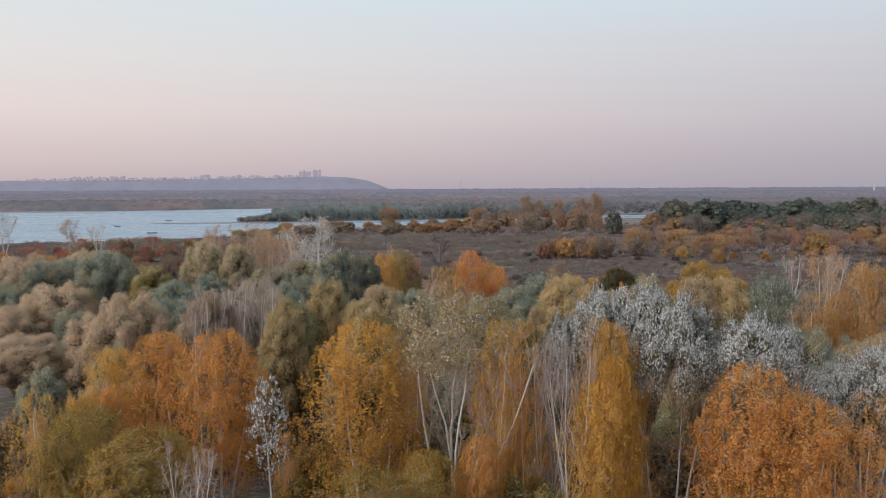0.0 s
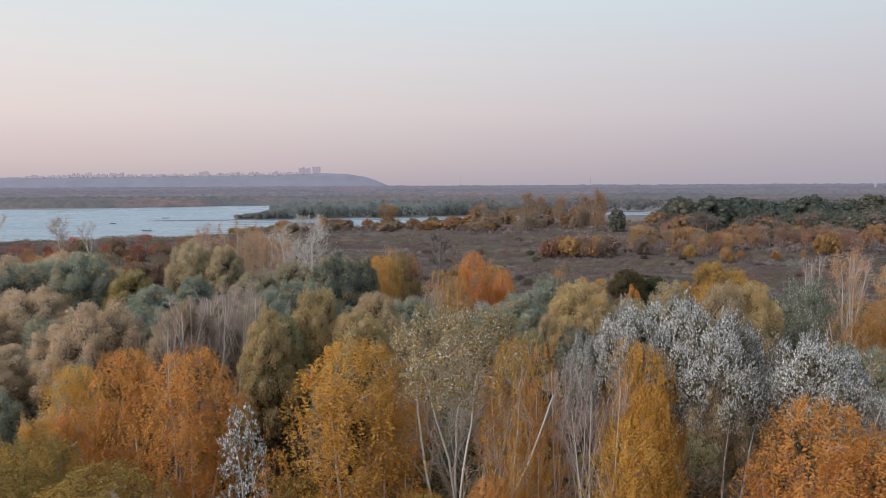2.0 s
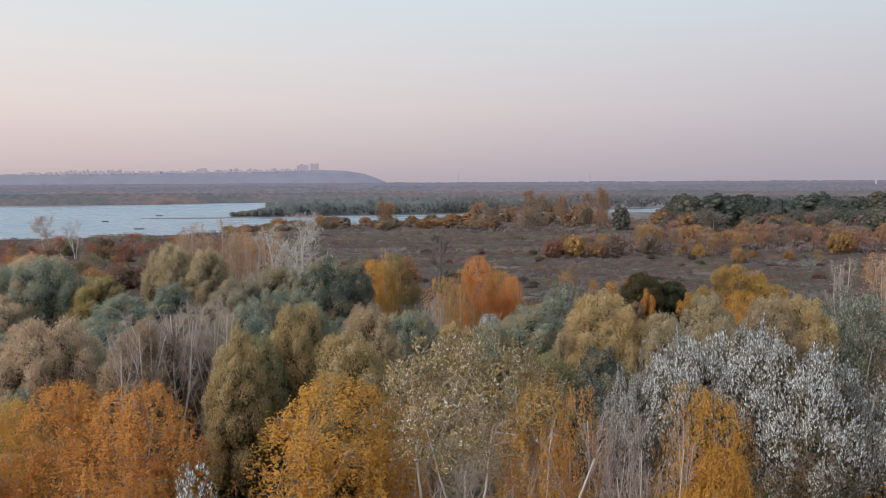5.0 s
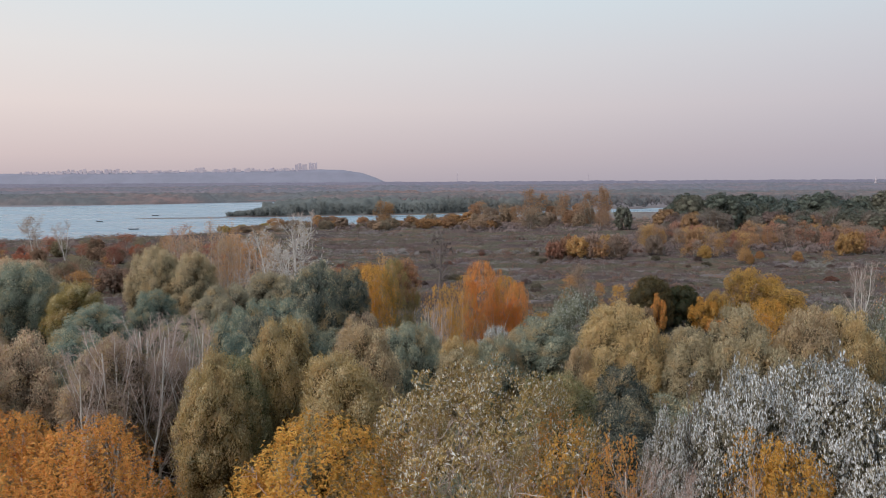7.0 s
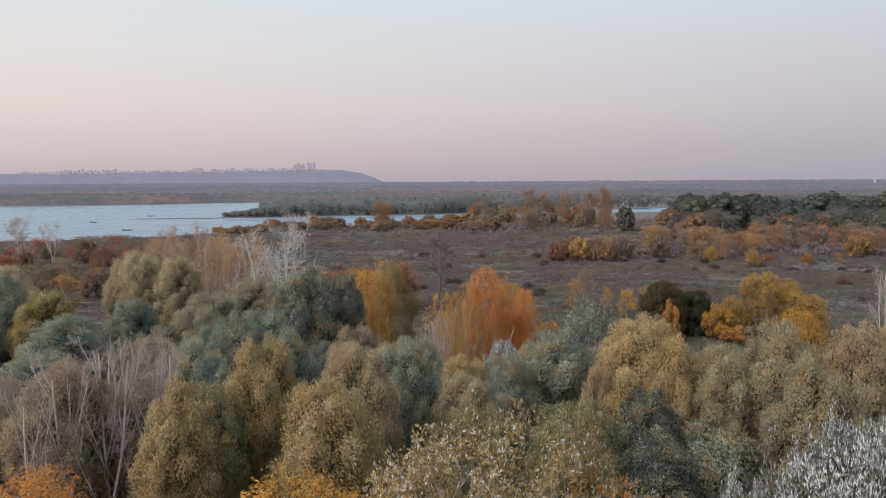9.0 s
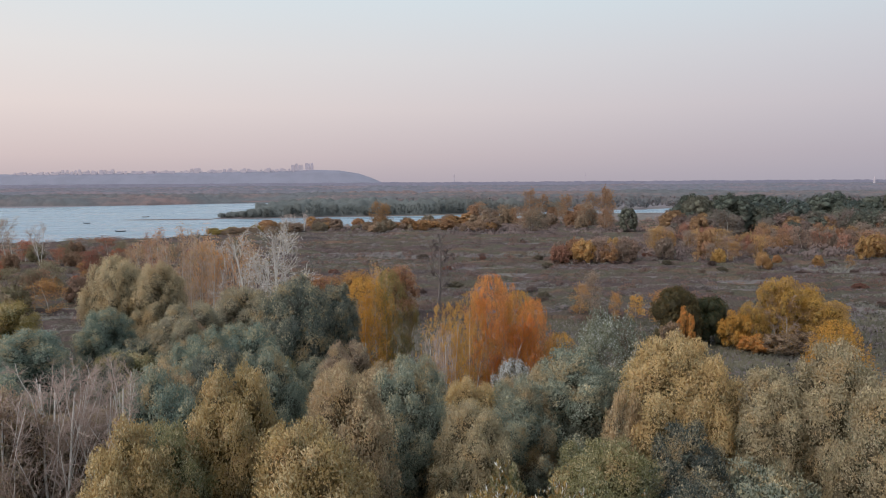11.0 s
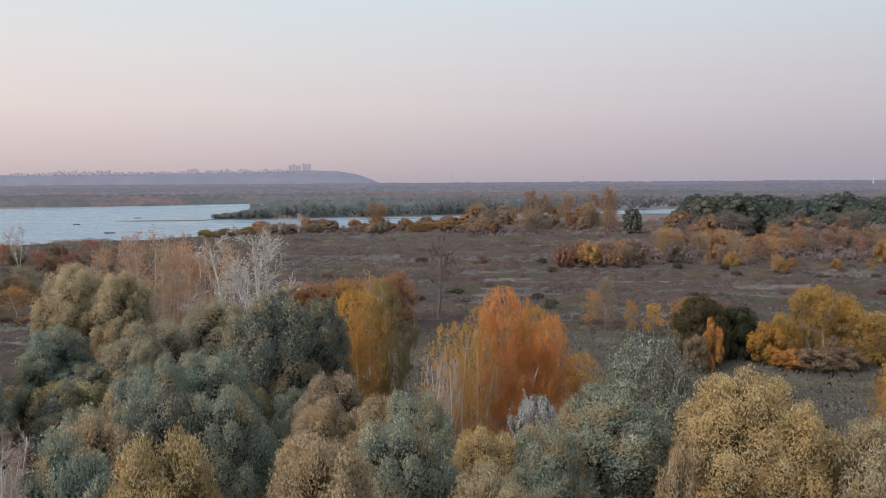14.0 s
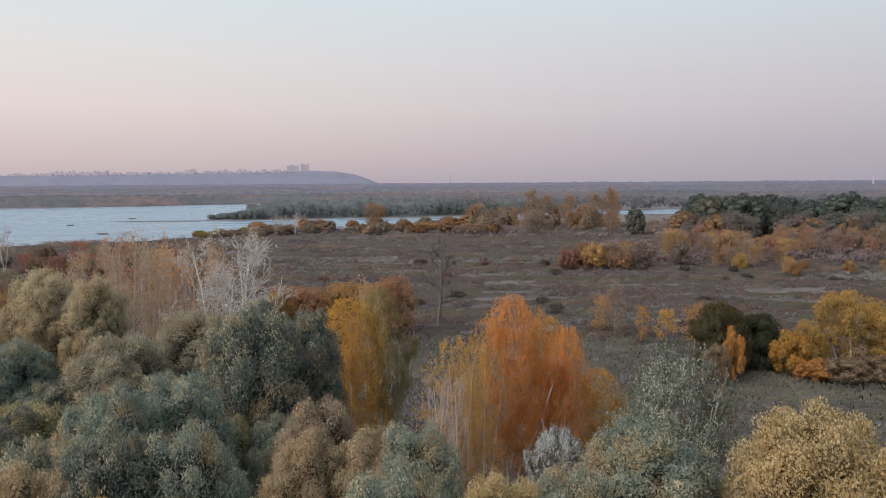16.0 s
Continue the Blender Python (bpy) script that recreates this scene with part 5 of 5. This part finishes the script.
wood_belt("west_shore_brush", brush, rng, (380, 396, 410, 424, 440, 456), (-290, -110), 1.8, 2.8, 40, 0.9, "low brown brush along the river shore", 0.45, "brush", (0, 0, 0.5))

# island greens greyed and lightened, the haze over the river put into their colour
isle = far_wood_material("island_wood", (0.21, 0.225, 0.22), (0.215, 0.225, 0.21), (0.26, 0.225, 0.20))
rng = np.random.default_rng(15)
wood_belt("island_wood", isle, rng, tuple(range(652, 700, 6)), (-195, 40), 13.5, 3.2, 60, 1.5, "grey-green willow wood on the river island", 0.1, "woodland", (0, 0, 0.5), None, True)
wood_belt("island_wood", isle, rng, tuple(range(694, 760, 7)), (0, 200), 13.5, 3.2, 60, 1.5, "grey-green willow wood on the river island", 0.1, "woodland", (0, 0, 0.5), None, True)
canopy("island_brush", far_wood_material("island_brush", (0.21, 0.225, 0.22), (0.21, 0.225, 0.22), (0.24, 0.215, 0.20)), 57, 650, 770, 15, 6.5, "grey-green brush under the island trees", "brush", (90, 60), -0.5, 0.3, 0.8, 0.55, 0.75, 12, -168)

# woodland on the far bank and beyond, paler with distance by painted-in haze
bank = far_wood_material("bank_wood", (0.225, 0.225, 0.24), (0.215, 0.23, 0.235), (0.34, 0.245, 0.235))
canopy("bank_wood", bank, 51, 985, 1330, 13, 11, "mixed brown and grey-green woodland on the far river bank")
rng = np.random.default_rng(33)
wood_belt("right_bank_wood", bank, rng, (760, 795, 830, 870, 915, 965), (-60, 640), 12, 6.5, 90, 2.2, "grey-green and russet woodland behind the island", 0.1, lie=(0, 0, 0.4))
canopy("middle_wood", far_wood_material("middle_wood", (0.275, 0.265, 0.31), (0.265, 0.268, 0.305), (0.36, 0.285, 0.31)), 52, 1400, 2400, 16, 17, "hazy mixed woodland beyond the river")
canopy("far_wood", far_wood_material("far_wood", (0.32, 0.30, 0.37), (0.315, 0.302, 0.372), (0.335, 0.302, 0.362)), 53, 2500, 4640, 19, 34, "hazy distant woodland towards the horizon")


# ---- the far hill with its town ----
# distance haze is painted into the base colour given here
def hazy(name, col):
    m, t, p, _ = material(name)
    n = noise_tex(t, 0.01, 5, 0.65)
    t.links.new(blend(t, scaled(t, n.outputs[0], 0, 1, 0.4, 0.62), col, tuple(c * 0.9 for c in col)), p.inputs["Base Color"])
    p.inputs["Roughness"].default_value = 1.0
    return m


HILL_LINE = ((-3800, -2900, -2300, -1750, -1350, -1100, -860, -700, -560, -470, -400), (86, 90, 93, 97, 100, 104, 109, 104, 80, 50, 20))


def far_hill():
    xs = np.arange(-3800, -390, 20.0)
    top = [np.interp(x, *HILL_LINE) + 3 * noise.noise((x * 0.006, 0, 0)) + 1.5 * noise.noise((x * 0.03, 1, 0)) for x in xs]
    rows = [(4640, 0.0), (4720, 0.35), (4790, 0.75), (4850, 0.97), (4900, 1.0), (4960, 0.9)]
    verts = [(x, y + 12 * noise.noise((x * 0.01, y * 0.01, 2)), max(-1.0, z * f)) for y, f in rows for x, z in zip(xs, top)]
    w = len(xs)
    i = np.arange((len(rows) - 1) * (w - 1))
    a = i // (w - 1) * w + i % (w - 1)
    me = as_mesh("hill", verts, np.stack([a, a + 1, a + w + 1, a + w], 1), True)
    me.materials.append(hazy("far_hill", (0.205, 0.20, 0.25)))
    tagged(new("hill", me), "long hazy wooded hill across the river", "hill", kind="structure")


far_hill()
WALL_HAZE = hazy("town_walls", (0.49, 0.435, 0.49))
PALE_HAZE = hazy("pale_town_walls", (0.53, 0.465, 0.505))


def block(bm, x, y, z, w, d, h):
    m = Matrix.Translation((x, y, z + h / 2)) @ Matrix.Diagonal((w, d, h, 1))
    bmesh.ops.create_cube(bm, size=1.0, matrix=m)


def tower_block(x, y, w, h, pale):
    z = float(np.interp(x, *HILL_LINE)) - 16
    t = thing("apartment_building", "hazy tower block on the far hill" if h > 30 else "hazy low apartment block on the far hill", "building", "town on the hill")
    t.location = (x, y, z)
    bm = bmesh.new()
    block(bm, 0, 0, 0, w, 6, h + 16)
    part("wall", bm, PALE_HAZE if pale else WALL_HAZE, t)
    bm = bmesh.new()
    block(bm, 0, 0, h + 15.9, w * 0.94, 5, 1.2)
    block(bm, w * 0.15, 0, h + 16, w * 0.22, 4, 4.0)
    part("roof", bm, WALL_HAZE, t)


rng = np.random.default_rng(40)
for x, w, h in ((-1020, 22, 36), (-996, 18, 44), (-975, 16, 34), (-958, 20, 36), (-925, 18, 46), (-905, 16, 42), (-885, 16, 46), (-1100, 26, 14), (-1190, 24, 18), (-1330, 20, 16),
                (-1360, 22, 20), (-1460, 26, 22), (-1500, 20, 16), (-1690, 46, 26), (-1730, 22, 22), (-1590, 30, 14)):
    tower_block(x, 4872, w, h, rng.uniform() < 0.3)
for k in range(14):
    tower_block(-2660 + 29 * k + rng.uniform(-4, 4), 4878 + k % 3, rng.uniform(16, 25), rng.uniform(17, 30) if k % 3 else rng.uniform(10, 16), rng.uniform() < 0.7)
for k in range(60):
    tower_block(-2960 + 33 * k + rng.uniform(-14, 14), 4850 - 3 * (k % 5), rng.uniform(12, 34), rng.uniform(5, 12), rng.uniform() < 0.5)


def mast(x, y, h, w, label, name, pale):
    t = thing(name, label, "tower")
    t.location = (x, y, 0)
    segs = [[0, 0, 0, 0, 0, h * 0.7, w, w * 0.6], [0, 0, h * 0.7, 0, 0, h, w * 0.5, w * 0.15]]
    part("shaft", tubes("shaft", segs, 8), pale, t)
    part("platform", tubes("platform", [[0, 0, h * 0.68, 0, 0, h * 0.72, w * 1.7, w * 1.7]], 8), pale, t)


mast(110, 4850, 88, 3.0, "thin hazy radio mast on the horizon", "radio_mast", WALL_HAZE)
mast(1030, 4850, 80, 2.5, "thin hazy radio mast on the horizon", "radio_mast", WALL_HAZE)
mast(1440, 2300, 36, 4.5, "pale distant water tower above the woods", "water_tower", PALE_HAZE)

# ---- boats on the river ----
HULL, _t, _p, _ = material("boat_hull")
_n = noise_tex(_t, 3.0, 3)
_t.links.new(blend(_t, _n.outputs[0], (0.05, 0.05, 0.055), (0.09, 0.085, 0.08)), _p.inputs["Base Color"])
_p.inputs["Roughness"].default_value = 0.5


def rowing_boat(x, y, turn, length):
    t = thing("fishing_boat", "small dark open fishing boat on the water", "boat", "boats on the river")
    t.matrix_basis = pose(x, y, WATER_LEVEL - 0.12, 0, 0, turn)
    st = [(-0.5, 0.30, 0.0), (-0.25, 0.38, -0.02), (0.1, 0.38, -0.02), (0.35, 0.24, 0.08), (0.5, 0.02, 0.25)]
    bm = bmesh.new()
    rings = []
    for f, half, lift in st:
        q = f * length
        b = half * length * 0.42
        rings.append([bm.verts.new(v) for v in ((q, -b, 0.75 + lift), (q, -b * 0.6, 0.0), (q, b * 0.6, 0.0), (q, b, 0.75 + lift), (q, b * 0.86, 0.72 + lift), (q, b * 0.5, 0.12), (q, -b * 0.5, 0.12), (q, -b * 0.86, 0.72 + lift))])
    for a, b in zip(rings, rings[1:]):
        for j in range(8):
            bm.faces.new((a[j], a[(j + 1) % 8], b[(j + 1) % 8], b[j]))
    bm.faces.new(rings[0][::-1])
    bm.faces.new(rings[-1])
    part("hull", bm, HULL, t)
    for f in (-0.2, 0.12):
        bm = bmesh.new()
        block(bm, f * length, 0, 0.45, 0.3, length * 0.26, 0.06)
        part("bench", bm, HULL, t)
    bm = bmesh.new()
    block(bm, -0.53 * length, 0, 0.2, 0.35, 0.35, 0.95)
    part("outboard_motor", bm, HULL, t)


rowing_boat(-277, 690, 5, 6.0)
rowing_boat(-284, 596, -8, 5.5)
rowing_boat(-214, 503, 3, 6.5)
